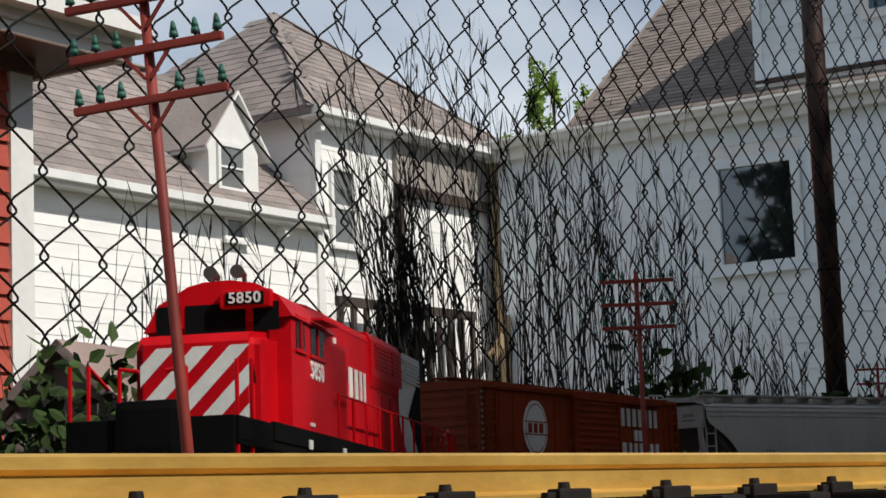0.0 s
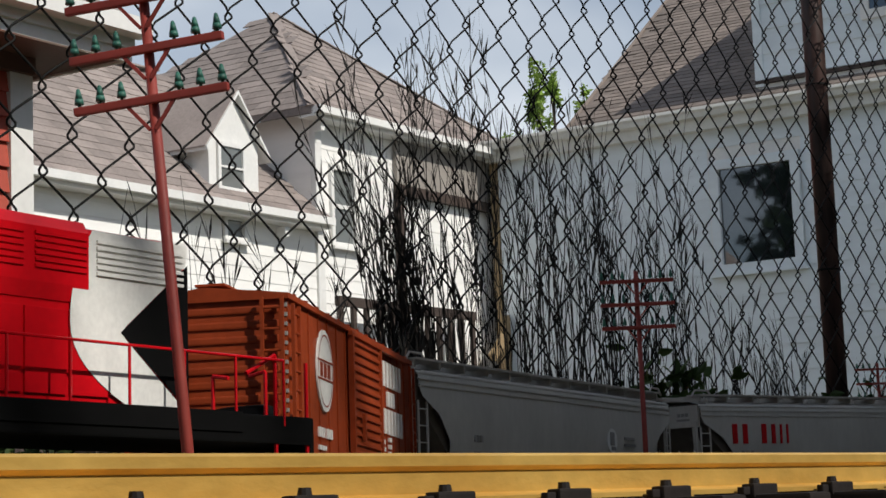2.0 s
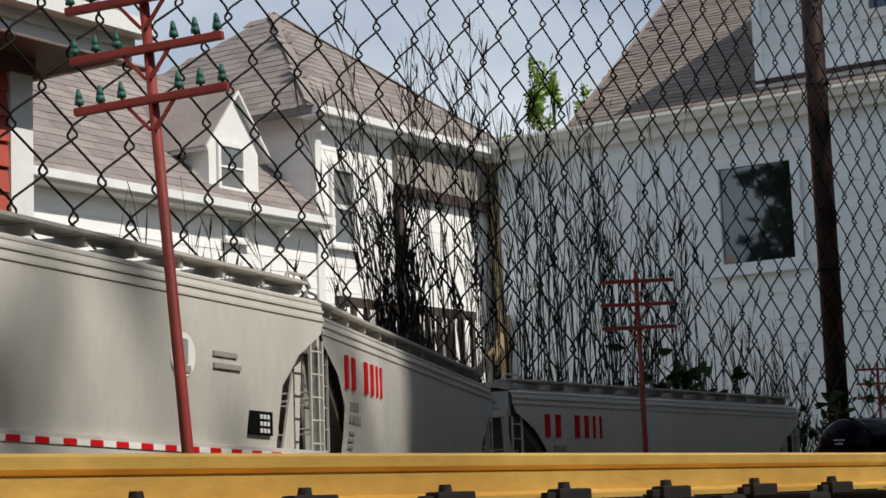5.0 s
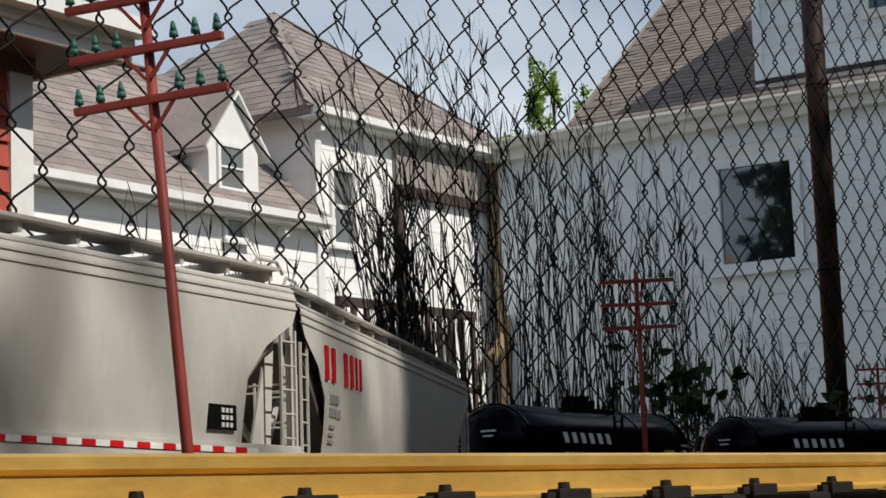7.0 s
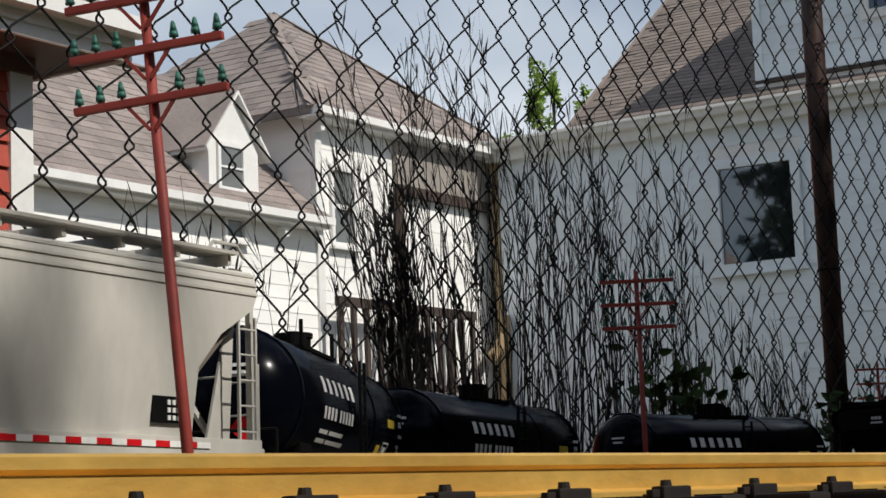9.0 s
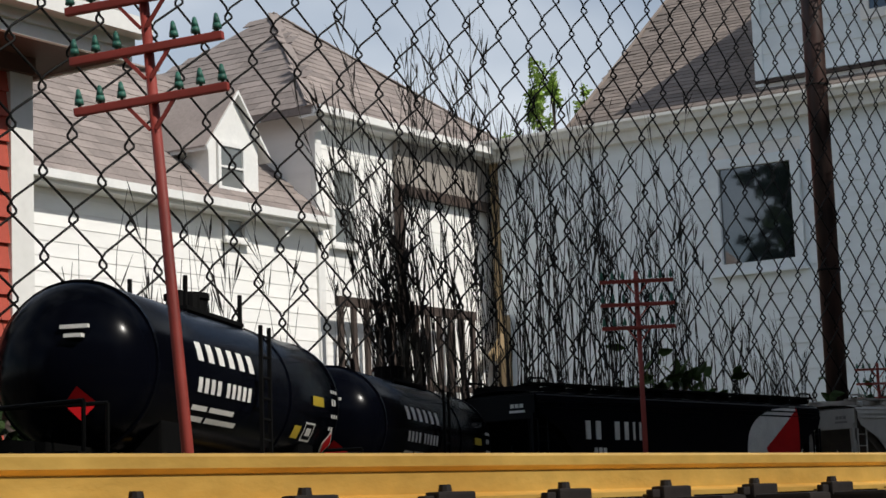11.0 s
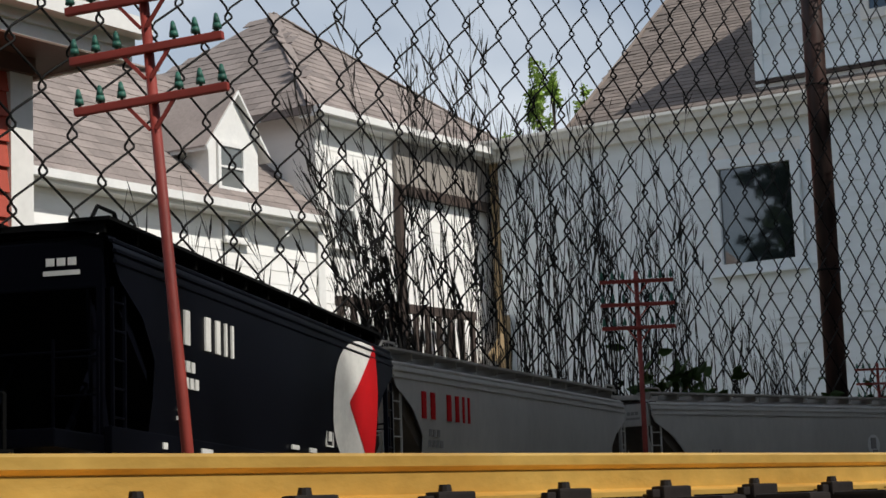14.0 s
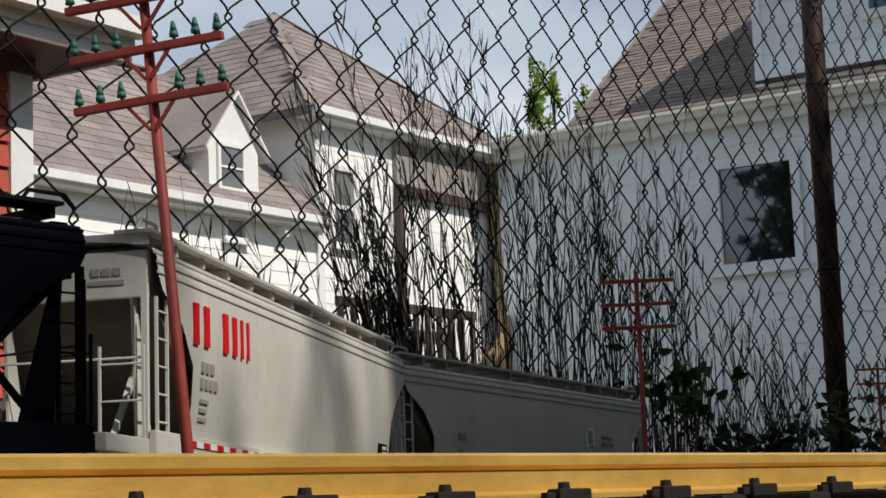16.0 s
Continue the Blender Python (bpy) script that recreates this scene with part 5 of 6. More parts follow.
def shaded_house():
    t = thing("blue_house", "pale blue-white clapboard house wing with tan shingle roof", "house")
    wall = part("wall", hbox(B(), -4.0, 0.0, 0.02, 9.0, ZG, 3.02), M_TRIM, t)
    siding(wall, M_SIDB, 'b', 0.09, 9.0, ZG + 0.06, 2.93, 0.2, [(2.04, 2.83, 1.77, 2.66)], 0.013)
    part("corner_board", hbox(B(), -0.03, 0.03, 0.02, 0.09, ZG, 2.95), M_WOODT, t, "tan corner board")
    window(t, 'b', 2.135, 2.745, 1.84, 2.60, False, 0.075, 0.04, trim=M_SIDB)
    e, ze, sl = 0.10, 3.085, 0.56
    roof = part("roof", hpoly(B(), [(e, 0.80, ze), (e, 9.2, ze), (-4.0, 9.2, ze + (4.0 + e) * sl), (-4.0, -0.02, ze + (4.0 + e) * sl)], 0.05), M_SHT, t)
    shingles(roof, M_SHT, (e, -0.1, ze), (0, 1, 0), (-1, 0, sl), 28, 36, lambda c: 0.80 - (e - c.x) * 0.20 + 0.09 < c.y < 4.6, label="tan asphalt shingles in straight courses", thick=0.009)
    bm = B()
    bar(bm, hp(e, 0.81, ze + 0.01), hp(-4.0, -0.01, ze + (4 + e) * sl + 0.01), 0.03, 0.02)
    part("rake_edge", bm, M_SHT, roof)
    bm = B()
    pr = [(e + 0.003, ze - 0.075), (e + 0.003, ze + 0.006), (e + 0.085, ze + 0.012), (e + 0.090, ze - 0.012), (e + 0.072, ze - 0.030), (e + 0.062, ze - 0.066)]
    va = [bm.verts.new(hp(a, 0.0, z)) for a, z in pr]
    vb = [bm.verts.new(hp(a, 9.2, z)) for a, z in pr]
    bm.faces.new(va), bm.faces.new(vb[::-1])
    for i in range(6):
        bm.faces.new((va[i], vb[i], vb[(i + 1) % 6], va[(i + 1) % 6]))
    part("gutter", bm, M_GUT, t, "cream moulded gutter")
    part("fascia", hbox(B(), e - 0.02, e + 0.002, 0.02, 9.2, ze - 0.16, ze - 0.004), M_GUT, t)
    part("soffit", hbox(B(), 0.004, e - 0.021, 0.02, 9.2, ze - 0.16, ze - 0.14), M_GUT, t)
    # upper storey that rises through the roof
    up = part("upper_storey", hpoly(B(), [(-0.14, 2.45, 4.36), (-3.0, 2.45, 5.46), (-3.0, 9.0, 5.46), (-0.14, 9.0, 4.36)], 1.26), M_TRIM, t)
    part("upper_roof", hpoly(B(), [(-0.02, 2.42, 4.365), (-3.0, 2.42, 5.51), (-3.0, 9.1, 5.51), (-0.02, 9.1, 4.365)], 0.045), M_SHT, t)
    for i in range(5):
        za = 3.30 + i * 0.2
        bm = B()
        v = [hp(-0.118, 2.51, za), hp(-0.118, 9.0, za), hp(-0.132, 9.0, za + 0.2), hp(-0.132, 2.51, za + 0.2), hp(-0.14, 2.51, za), hp(-0.14, 9.0, za)]
        v = [bm.verts.new(p) for p in v]
        bm.faces.new(v[:4]), bm.faces.new((v[0], v[1], v[5], v[4]))
        part("siding_board", bm, M_SIDB, up)
    part("corner_board", hbox(B(), -0.15, -0.11, 2.44, 2.51, 3.24, 4.33), M_SIDB, up)
    part("flashing", hbox(B(), -0.15, -0.105, 2.44, 9.0, 3.262, 3.290), M_WOODD, up, "dark flashing strip")
    bm = B()
    hbox(bm, -0.112, -0.104, 3.42, 4.2, 3.70, 4.22)
    w = part("pane", bm, M_PANE, up)
    bm = B()
    hbox(bm, -0.125, -0.09, 3.35, 3.42, 3.63, 4.28), hbox(bm, -0.125, -0.09, 3.42, 4.2, 3.63, 3.70)
    part("window_frame", bm, M_TRIM, up)


shaded_house()


# ---- red house, seen by one corner under its eave ----
def red_house():
    t = thing("red_house", "red-sided house corner with white trim and brown soffit", "house")
    c = Vector((-1.61, 7.50, 0))
    u, v = Vector((0.5452, 0.8383, 0)), Vector((0.8383, -0.5452, 0))
    zs = EYE.z + 1.85

    def P(a, b, z):
        q = c + u * a + v * b
        return Vector((q.x, q.y, z))

    def bx(bm, a0, a1, b0, b1, z0, z1):
        vs = [bm.verts.new(P(a, b, z)) for z in (z0, z1) for a, b in ((a0, b0), (a1, b0), (a1, b1), (a0, b1))]
        for f in ((0, 1, 2, 3), (4, 5, 6, 7), (0, 1, 5, 4), (1, 2, 6, 5), (2, 3, 7, 6), (3, 0, 4, 7)):
            bm.faces.new([vs[i] for i in f])
        return bm
    wall = part("wall", bx(B(), -5, -0.01, -4, -0.02, 0, zs), M_REDW, t)
    for i in range(19):
        z = i * 0.1
        bm = B()
        q = [P(-5, 0.004, z), P(-0.12, 0.004, z), P(-0.12, -0.012, z + 0.1), P(-5, -0.012, z + 0.1), P(-5, -0.02, z), P(-0.12, -0.02, z)]
        q = [bm.verts.new(p) for p in q]
        bm.faces.new(q[:4]), bm.faces.new((q[0], q[1], q[5], q[4]))
        part("siding_board", bm, M_REDW, wall)
    part("corner_board", bx(B(), -0.12, 0.0, -0.10, 0.012, 0, zs), M_TRIM, t)
    part("soffit", bx(B(), -5, 0.25, -0.4, 0.28, zs, zs + 0.02), M_SOFF, t, "brown soffit boards")
    part("frieze", bx(B(), -5, 0.0, -0.01, 0.03, zs - 0.07, zs - 0.001), M_SOFF, t)
    part("fascia", bx(B(), -5, 0.26, 0.281, 0.305, zs - 0.015, zs + 0.13), M_TRIM, t, "white fascia board")
    part("fascia_step", bx(B(), -5, 0.26, 0.306, 0.322, zs + 0.035, zs + 0.13), M_TRIM, t)
    part("gutter", bx(B(), -5, 0.28, 0.323, 0.40, zs + 0.075, zs + 0.145), M_TRIM, t)
    bm = B()
    a = [P(-5, 0.36, zs + 0.15), P(0.28, 0.36, zs + 0.15), P(0.28, -2.2, zs + 1.5), P(-5, -2.2, zs + 1.5)]
    lo = [p - Vector((0, 0, 0.05)) for p in a]
    a, lo = [bm.verts.new(p) for p in a], [bm.verts.new(p) for p in lo]
    bm.faces.new(a), bm.faces.new(lo[::-1])
    for i in range(4):
        bm.faces.new((a[i], a[(i + 1) % 4], lo[(i + 1) % 4], lo[i]))
    part("roof", bm, M_SHB, t)
    part("gable_board", bx(B(), 0.245, 0.262, -0.5, 0.28, zs - 0.01, zs + 0.12), M_TRIM, t)


red_house()


# ---- plants ----
SWAY = []
OUT = Vector((FD.y, -FD.x, 0))


def leaf_blade(verts, faces, p, v, side, length, width):
    """A narrow folded blade from p along v."""
    k = len(verts)
    m = p + v * (length * 0.5)
    verts += [p, m + side * (width / 2), p + v * length, m - side * (width / 2)]
    faces += [(k, k + 1, k + 2), (k, k + 2, k + 3)]


def mesh_object(name, verts, faces, material):
    me = bpy.data.meshes.new(name)
    me.from_pydata([tuple(p) for p in verts], [], faces)
    me.materials.append(material)
    return new(name, me)


def stalks(rnd, verts, faces, base, height, lean, r0, head=True):
    """One tall dead stalk: a bent tapering tube with an upright seed head of thin blades."""
    pts = []
    n = 7
    bend = Vector((rnd.uniform(-0.05, 0.05), rnd.uniform(-0.05, 0.05), 0)) * height
    for i in range(n + 1):
        u = i / n
        kink = Vector((rnd.uniform(-1, 1), rnd.uniform(-1, 1), 0)) * 0.004 if 0 < i < n else Vector()
        pts.append(base + Vector((0, 0, height * u)) + lean * (height * u ** 1.6) + bend * math.sin(math.pi * u) + kink)
    k0 = len(verts)
    for i, p in enumerate(pts):
        r = r0 * (1 - 0.75 * i / n)
        for j in range(3):
            a = 2 * math.pi * j / 3
            verts.append(p + Vector((r * math.cos(a), r * math.sin(a), 0)))
    for i in range(n):
        for j in range(3):
            a, b = k0 + i * 3 + j, k0 + i * 3 + (j + 1) % 3
            faces.append((a, b, b + 3, a + 3))
    up = (pts[-1] - pts[-2]).normalized()
    for q in range(rnd.randint(8, 16) if head else rnd.randint(1, 4)):
        u = rnd.uniform(0.55, 1.0) if head else rnd.uniform(0.2, 0.95)
        i = min(n - 1, int(u * n))
        p = pts[i].lerp(pts[i + 1], u * n - i)
        d = (up + Vector((rnd.uniform(-1, 1), rnd.uniform(-1, 1), rnd.uniform(-0.2, 0.5))) * 0.42).normalized()
        side = d.cross(Vector((rnd.uniform(-1, 1), rnd.uniform(-1, 1), 0.1))).normalized()
        leaf_blade(verts, faces, p, d, side, rnd.uniform(0.018, 0.05) * (1 if head else 1.6), rnd.uniform(0.0013, 0.0030))


def clump(name, label, seed, spans, origin=None):
    """spans: count, from, to along the fence, lowest and highest top, lean along the fence, its spread, stem radius, share with seed heads."""
    rnd = random.Random(seed)
    verts, faces = [], []
    o = origin or Vector()
    for n, s0, s1, h0, h1, ln, sp, r, heads in spans:
        for _ in range(n):
            s = rnd.uniform(s0, s1)
            off = rnd.choice((rnd.uniform(0.012, 0.10), rnd.uniform(0.012, 0.05), -rnd.uniform(0.012, 0.04)))
            b = F0 + FD * s - OUT * off - o
            lean = FD * (ln + rnd.uniform(-sp, sp)) + OUT * rnd.uniform(-0.06, 0.06)
            stalks(rnd, verts, faces, b, rnd.uniform(h0, h1), lean, r * rnd.uniform(0.7, 1.3), rnd.random() < heads)
    ob = mesh_object(name, verts, faces, M_STALK)
    ob.location = o
    tagged(ob, label, "dead grass", "dead weed stalks along the fence", "stuff")
    return ob


LBL = "dark dry weed stalks with thin seed heads along the fence"
clump("weed_clump", LBL, 11, [(32, 0.57, 0.79, 0.40, 0.64, -0.05, 0.18, 0.0014, 0.6), (9, 0.54, 0.68, 0.56, 0.72, 0.02, 0.08, 0.0014, 1.0), (24, 0.60, 0.94, 0.50, 0.67, -0.04, 0.12, 0.0012, 1.0), (26, 0.55, 0.78, 0.20, 0.42, -0.02, 0.28, 0.0013, 0.2)])
clump("weed_clump", LBL, 12, [(36, 0.74, 1.02, 0.36, 0.60, 0.0, 0.13, 0.0014, 0.5), (20, 0.74, 1.05, 0.20, 0.40, 0.0, 0.25, 0.0012, 0.2), (8, 0.90, 0.96, 0.40, 0.60, 0.02, 0.06, 0.0020, 0.7)])
clump("weed_clump", LBL, 13, [(62, 1.10, 1.68, 0.22, 0.40, -0.02, 0.2, 0.0013, 0.4), (85, 1.06, 1.70, 0.16, 0.36, 0.0, 0.28, 0.0012, 0.2), (42, 1.00, 1.28, 0.42, 0.64, 0.0, 0.1, 0.0012, 0.9)])
clump("weed_clump", LBL, 14, [(18, 0.16, 0.48, 0.30, 0.44, 0.02, 0.14, 0.0012, 0.6), (12, 0.20, 0.50, 0.22, 0.36, 0.0, 0.25, 0.0011, 0.2), (6, 0.06, 0.20, 0.30, 0.43, 0.0, 0.12, 0.0011, 0.5)])
clump("weed_clump", LBL, 15, [(12, -0.12, 0.06, 0.18, 0.33, 0.0, 0.4, 0.0010, 0.1), (22, 1.86, 2.2, 0.18, 0.34, 0.0, 0.25, 0.0013, 0.2)])
# the thick bundle that the wind bends
foot = F0 + FD * 0.603 - OUT * 0.03
bundle = thing("leaning_weed", "thick leaning bundle of dark dry weed stalks", "dead grass", m=Matrix.Translation(foot))
rw = random.Random(16)
for i in range(46):
    vv, ff = [], []
    far = i >= 30
    base = FD * rw.uniform(-0.013, 0.013) + OUT * rw.uniform(-0.015, 0.015)
    ln = FD * ((-0.21 if far else -0.09) + rw.uniform(-0.06, 0.06)) + OUT * rw.uniform(-0.05, 0.05)
    stalks(rw, vv, ff, base, rw.uniform(0.42, 0.54) if far else rw.uniform(0.34, 0.50), ln, 0.0014 if far else 0.0019, True)
    st = mesh_object("stalk", vv, ff, M_STALK)
    st.parent = bundle
SWAY.append((bundle, Matrix.Translation(foot), [(0, 0.0), (3.5, -0.2), (7.0, -0.6), (8.0, 0.0), (9.0, -1.0), (11.5, -1.6), (12.5, -2.4), (13.5, -3.6), (14.5, -4.8), (15.2, -4.0), (16.0, -4.2)]))


def low_growth():
    """Dense low grass at the foot of the fence, and dark turf behind the track."""
    rnd = random.Random(21)
    verts, faces = [], []
    for _ in range(5200):
        s = rnd.uniform(-0.5, 2.6)
        b = F0 + FD * s - OUT * rnd.uniform(-0.14, 0.55)
        h = rnd.uniform(0.05, 0.16) * (1.25 if s > 1.0 else 0.9)
        d = Vector((rnd.uniform(-0.4, 0.4), rnd.uniform(-0.4, 0.4), 1)).normalized()
        side = d.cross(Vector((rnd.uniform(-1, 1), rnd.uniform(-1, 1), 0.1))).normalized()
        leaf_blade(verts, faces, b, d, side, h, rnd.uniform(0.004, 0.010))
    ob = mesh_object("grass", verts, faces, M_LEAFD)
    tagged(ob, "dark uncut grass at the foot of the fence", "grass", kind="stuff")


low_growth()


def shrub(name, label, seed, centre, radii, n, size, material, stem=True):
    """Low leafy shrub: stems from one foot, and pointed oval leaves in uneven tufts."""
    rnd = random.Random(seed)
    t = thing(name, label, "shrub")
    c = Vector(centre)
    tufts = []
    bm = B()
    for k in range(9):
        q = Vector((rnd.uniform(-0.8, 0.8) * radii[0], rnd.uniform(-0.8, 0.8) * radii[1], rnd.uniform(-0.3, 0.8) * radii[2]))
        tufts.append(q)
        rod(bm, (c.x, c.y, 0), c + q, 0.0028, 5, 0.001)
    tagged(part("stem", bm, M_BARK, t), kind="stuff")
    verts, faces = [], []
    for _ in range(n):
        q = rnd.choice(tufts)
        p = c + q + Vector((rnd.gauss(0, 0.33) * radii[0], rnd.gauss(0, 0.33) * radii[1], rnd.gauss(0, 0.30) * radii[2]))
        d = Vector((rnd.uniform(-1, 1), rnd.uniform(-1, 1), rnd.uniform(-0.3, 0.9))).normalized()
        side = d.cross(Vector((rnd.uniform(-1, 1), rnd.uniform(-1, 1), 0.3))).normalized()
        nn = d.cross(side)
        L, W = size * rnd.uniform(0.6, 1.15), size * rnd.uniform(0.35, 0.55)
        k = len(verts)
        verts += [p, p + d * L * 0.35 + side * W * 0.5 + nn * W * 0.12, p + d * L * 0.75 + side * W * 0.33 + nn * W * 0.1, p + d * L, p + d * L * 0.75 - side * W * 0.33 + nn * W * 0.1, p + d * L * 0.35 - side * W * 0.5 + nn * W * 0.12, p + d * L * 0.5]
        faces += [(k, k + 1, k + 6), (k + 1, k + 2, k + 6), (k + 2, k + 3, k + 6), (k + 3, k + 4, k + 6), (k + 4, k + 5, k + 6), (k + 5, k, k + 6)]
    lf = mesh_object("leaves", verts, faces, material)
    lf.parent = t
    tagged(lf, kind="stuff")


shrub("shrub", "low dark-leaved shrub beside the curve", 31, (-0.350, 1.42, 0.13), (0.06, 0.05, 0.06), 380, 0.022, M_LEAFD)
shrub("shrub", "low green shrub beside the model shed", 32, (-0.262, 1.40, 0.15), (0.045, 0.045, 0.06), 200, 0.020, M_LEAF)
shrub("shrub", "small broad-leaved shrub among the stalks", 33, (0.285, 2.52, 0.21), (0.065, 0.04, 0.06), 70, 0.030, M_LEAF)
shrub("shrub", "small broad-leaved shrub beside the fence post", 34, (0.62, 3.02, 0.17), (0.09, 0.06, 0.08), 130, 0.024, M_LEAF)
shrub("shrub", "dark broad-leaved shrub at the foot of the fence", 35, (0.40, 2.72, 0.14), (0.15, 0.06, 0.06), 260, 0.026, M_LEAFD)


def tree(name, label, seed, foot, height, trunk_r, lobes, n, size, material, category="tree"):
    """Tapered trunk, limbs to every lobe, and a crown of many separate leaves."""
    rnd = random.Random(seed)
    t = thing(name, label, category)
    f = Vector(foot)
    bm = B()
    fork = f + Vector((0, 0, height * 0.45))
    rod(bm, f, fork, trunk_r, 10, trunk_r * 0.65)
    for c, r, w in lobes:
        c = Vector(c)
        mid = fork.lerp(c, 0.5) + Vector((0, 0, 0.1 * height * 0.3))
        rod(bm, fork, mid, trunk_r * 0.5, 7, trunk_r * 0.3)
        rod(bm, mid, c, trunk_r * 0.3, 6, trunk_r * 0.1)
        for _ in range(7):
            rod(bm, c.lerp(mid, rnd.uniform(0, 0.5)), c + Vector((rnd.gauss(0, 0.5) * r[0], rnd.gauss(0, 0.5) * r[1], rnd.gauss(0, 0.5) * r[2])), trunk_r * 0.09, 4, trunk_r * 0.03)
    part("trunk", bm, M_BARK, t)
    verts, faces = [], []
    tot = sum(w for _, _, w in lobes)
    for c, r, w in lobes:
        c = Vector(c)
        twigs = [Vector((rnd.gauss(0, 0.48) * r[0], rnd.gauss(0, 0.48) * r[1], rnd.gauss(0, 0.48) * r[2])) for _ in range(max(6, int(34 * w / tot * len(lobes) * 0.6)))]
        for _ in range(int(n * w / tot)):
            q = rnd.choice(twigs)
            p = c + q + Vector((rnd.gauss(0, 0.13) * r[0], rnd.gauss(0, 0.13) * r[1], rnd.gauss(0, 0.13) * r[2]))
            d = Vector((rnd.uniform(-1, 1), rnd.uniform(-1, 1), rnd.uniform(-0.8, 0.6))).normalized()
            side = d.cross(Vector((rnd.uniform(-1, 1), rnd.uniform(-1, 1), 0.3))).normalized()
            L = size * rnd.uniform(0.6, 1.3)
            k = len(verts)
            verts += [p, p + d * L * 0.5 + side * L * 0.28, p + d * L, p + d * L * 0.5 - side * L * 0.28]
            faces += [(k, k + 1, k + 2), (k, k + 2, k + 3)]
    cr = mesh_object("crown", verts, faces, material)
    cr.parent = t
    tagged(cr, kind="stuff")
    return t


# bright young tree behind the gap between the roofs
tree("tree", "light green young tree behind the house", 41, (2.3, 36.0, 0), 7.0, 0.12,
     [((1.92, 36.0, 7.55), (0.24, 0.5, 0.75), 1.0), ((2.2, 36.0, 7.95), (0.13, 0.4, 0.50), 0.4), ((2.80, 36.2, 7.55), (0.22, 0.4, 0.50), 0.5), ((1.5, 35.8, 6.6), (0.40, 0.5, 0.35), 0.6), ((2.3, 36.0, 6.6), (0.85, 0.5, 0.5), 1.4)], 4200, 0.10, M_LEAFB)
# unseen broad tree beside the yard, which shades the curve and the fence


def toward_sun(x, y, h):
    """The point at height h from which the sun's shadow falls on x, y by the track."""
    k = (h - 0.15) / SUN_TO.z
    return Vector((x, y, 0.15)) + SUN_TO * k


tree("shade_tree", "broad garden tree that shades the track", 42, (5.9, -1.0, 0), 4.4, 0.16,
     [(toward_sun(x, y, h), (r, r, 0.30), w) for x, y, h, r, w in ((0.09, 1.84, 4.2, 0.22, 0.22), (0.25, 2.06, 4.2, 0.30, 0.6), (0.28, 1.80, 4.4, 0.18, 0.15), (0.46, 2.28, 4.5, 0.5, 1.4), (0.85, 2.55, 4.3, 0.55, 1.3), (0.25, 2.62, 4.7, 0.5, 1.2), (0.62, 3.0, 4.5, 0.6, 1.4), (1.2, 3.1, 4.4, 0.6, 1.0), (-0.05, 1.45, 4.2, 0.45, 0.035), (-0.28, 0.95, 4.0, 0.42, 0.02))], 9500, 0.115, M_LEAF)
# second tree added out of sight to dim the sky light over the yard
tree("shade_tree", "unseen broad tree added to dim the sky over the yard", 43, (-2.4, -1.8, 0), 4.2, 0.18,
     [((x, y, h), (0.95, 0.95, 0.4), 1.0) for x, y, h in ((-1.6, 0.0, 3.9), (-0.5, 0.9, 4.3), (-1.3, 1.9, 4.1), (-2.8, 0.9, 3.9), (0.5, -0.8, 4.3), (-0.7, -1.6, 4.1), (0.7, 1.0, 4.6), (-2.4, -1.2, 4.0), (0.4, 2.6, 4.6))], 12000, 0.12, M_LEAF)
# dark conifers beyond the white house, mirrored in the window
for sd, ft in ((51, (-9.5, 9.6, 0)), (52, (-12.5, 7.0, 0)), (53, (-8.2, 7.2, 0))):
    c = Vector(ft)
    tree("conifer", "tall dark conifer beyond the houses", sd, ft, 9.0, 0.18, [(c + Vector((0, 0, z)), (1.9 - 0.2 * z, 1.9 - 0.2 * z, 0.9), 1.6 - 0.15 * z) for z in (1.5, 3.0, 4.5, 6.0, 7.4)], 1600, 0.42, M_LEAFD)


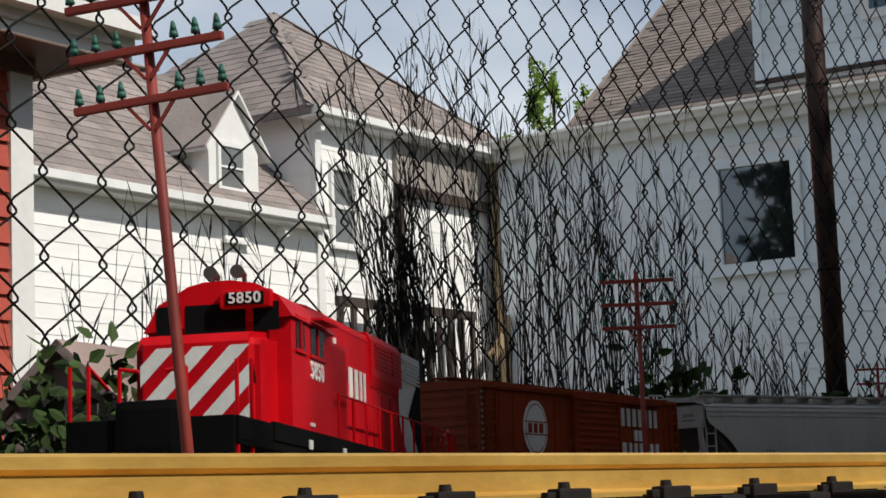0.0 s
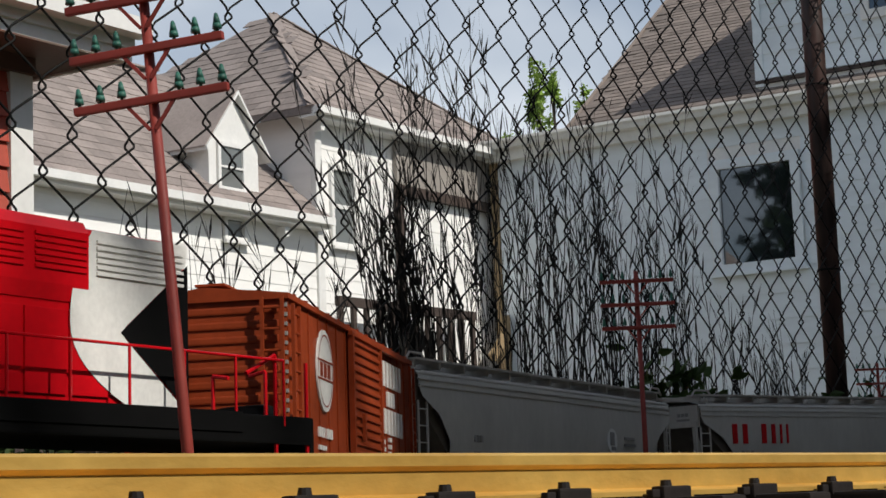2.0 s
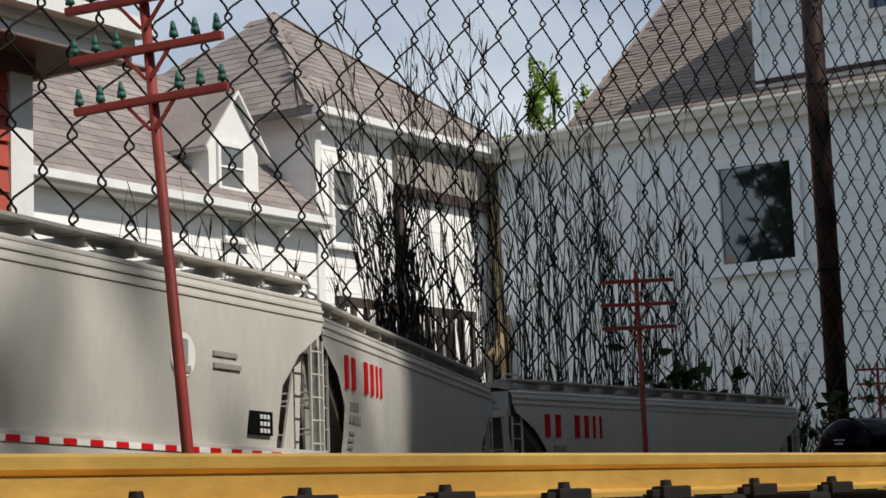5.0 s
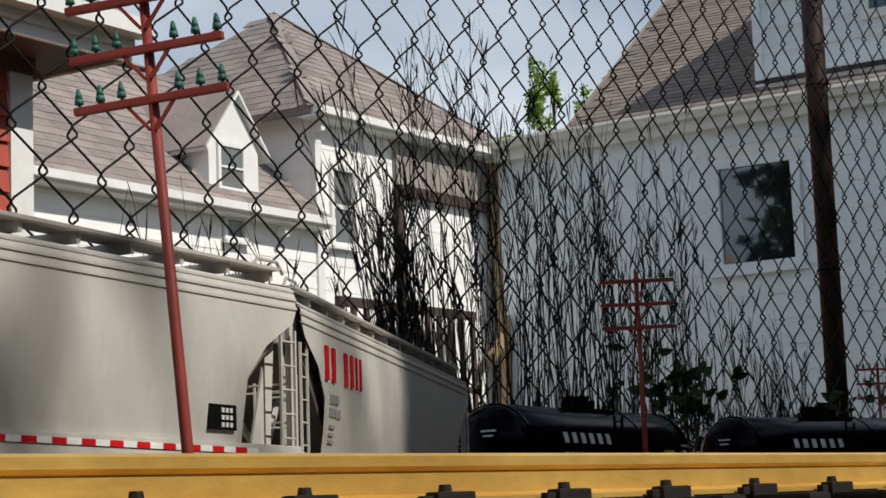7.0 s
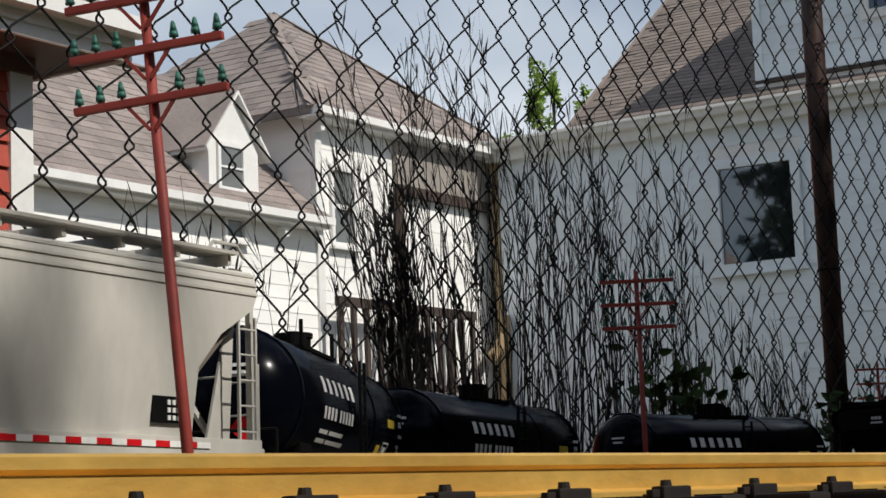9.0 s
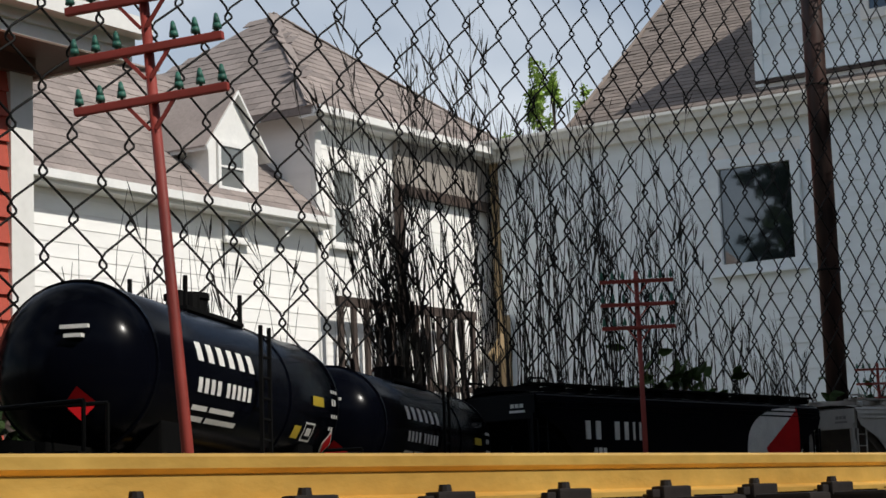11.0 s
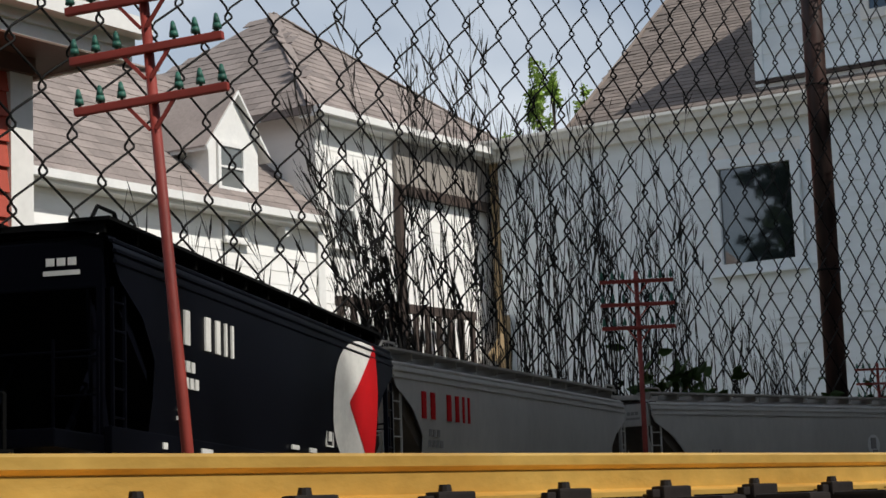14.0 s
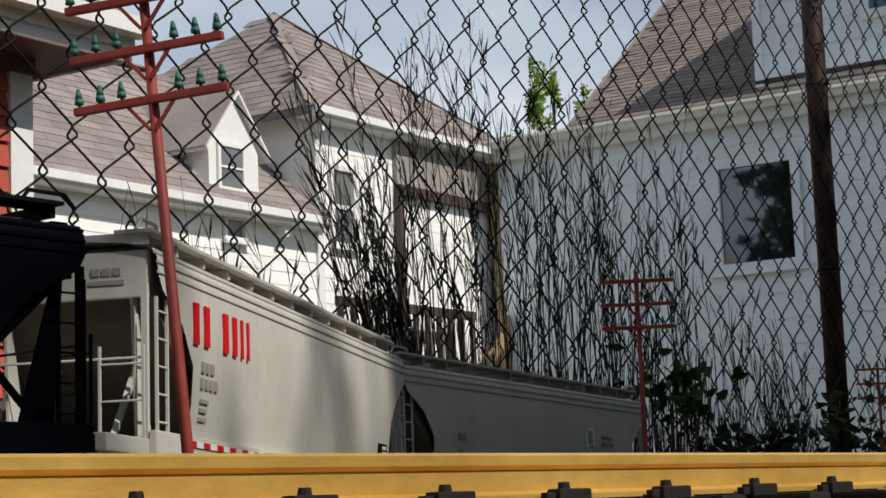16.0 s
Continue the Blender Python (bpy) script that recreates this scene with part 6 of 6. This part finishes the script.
def model_shed():
    """Little weathered shed with a steep roof beside the curve."""
    t = thing("model_shed", "little weathered brown wooden model shed with a steep roof", "model building")
    o = Matrix.Translation((-0.275, 1.52, 0)) @ Matrix.Rotation(radians(-20), 4, 'Z')
    t.matrix_basis = o
    bm = B()
    prism(bm, [(-0.055, 0), (-0.055, 0.185), (0.0, 0.235), (0.055, 0.185), (0.055, 0)], -0.05, 0.05)
    part("wall", bm, M_ROCK, t)
    bm = B()
    bar(bm, (-0.066, 0, 0.178), (0.002, 0, 0.240), 0.125, 0.007)
    bar(bm, (0.066, 0, 0.178), (-0.002, 0, 0.240), 0.125, 0.007)
    part("roof", bm, M_SLATE, t)
    part("door", box(B(), -0.016, 0.016, -0.053, -0.049, 0.0, 0.11), M_WOODD, t)


model_shed()


def hedge(seed, a, b, thick, high):
    """Tall clipped hedge behind the camera: a woody core and many leaves. Unseen, added to block low sky light."""
    rnd = random.Random(seed)
    t = thing("tall_hedge", "unseen dark green hedge added to block low sky", "hedge", "hedges round the garden")
    a, b = Vector(a), Vector(b)
    v = b - a
    n = Vector((-v.y, v.x, 0)).normalized()
    bm = B()
    bar(bm, a + Vector((0, 0, high / 2)), b + Vector((0, 0, high / 2)), thick * 0.7, high * 0.94)
    part("core", bm, M_BARK, t)
    verts, faces = [], []
    for _ in range(int(v.length * 900)):
        p = a + v * rnd.random() + n * (rnd.choice((-1, 1)) * thick * rnd.uniform(0.3, 0.52)) + Vector((0, 0, rnd.uniform(0.0, high * 1.02)))
        d = Vector((rnd.uniform(-1, 1), rnd.uniform(-1, 1), rnd.uniform(-1, 1))).normalized()
        side = d.cross(Vector((rnd.uniform(-1, 1), rnd.uniform(-1, 1), 0.3))).normalized()
        leaf_blade(verts, faces, p, d, side, rnd.uniform(0.08, 0.16), rnd.uniform(0.05, 0.09))
    lf = mesh_object("leaves", verts, faces, M_LEAFD)
    lf.parent = t
    tagged(lf, kind="stuff")


# added out of view to cut low sky light and darken the cars' reflections
hedge(61, (4.7, -4.6, 0), (4.7, 2.0, 0), 0.8, 3.6)
hedge(63, (4.7, 2.0, 0), (4.7, 9.5, 0), 0.8, 3.6)
hedge(62, (-6.5, -5.0, 0), (4.3, -5.0, 0), 0.8, 3.6)


# ---- what moves ----
def motions():
    for ob, mid, length, share in TRAIN:
        walk(ob, [(t, car_pose(mid, length, t, share)) for t in TIMES])
    for ob, rest, rows in SWAY:
        walk(ob, [(t, rest @ Matrix.Rotation(radians(a), 4, 'Y')) for t, a in rows])


motions()
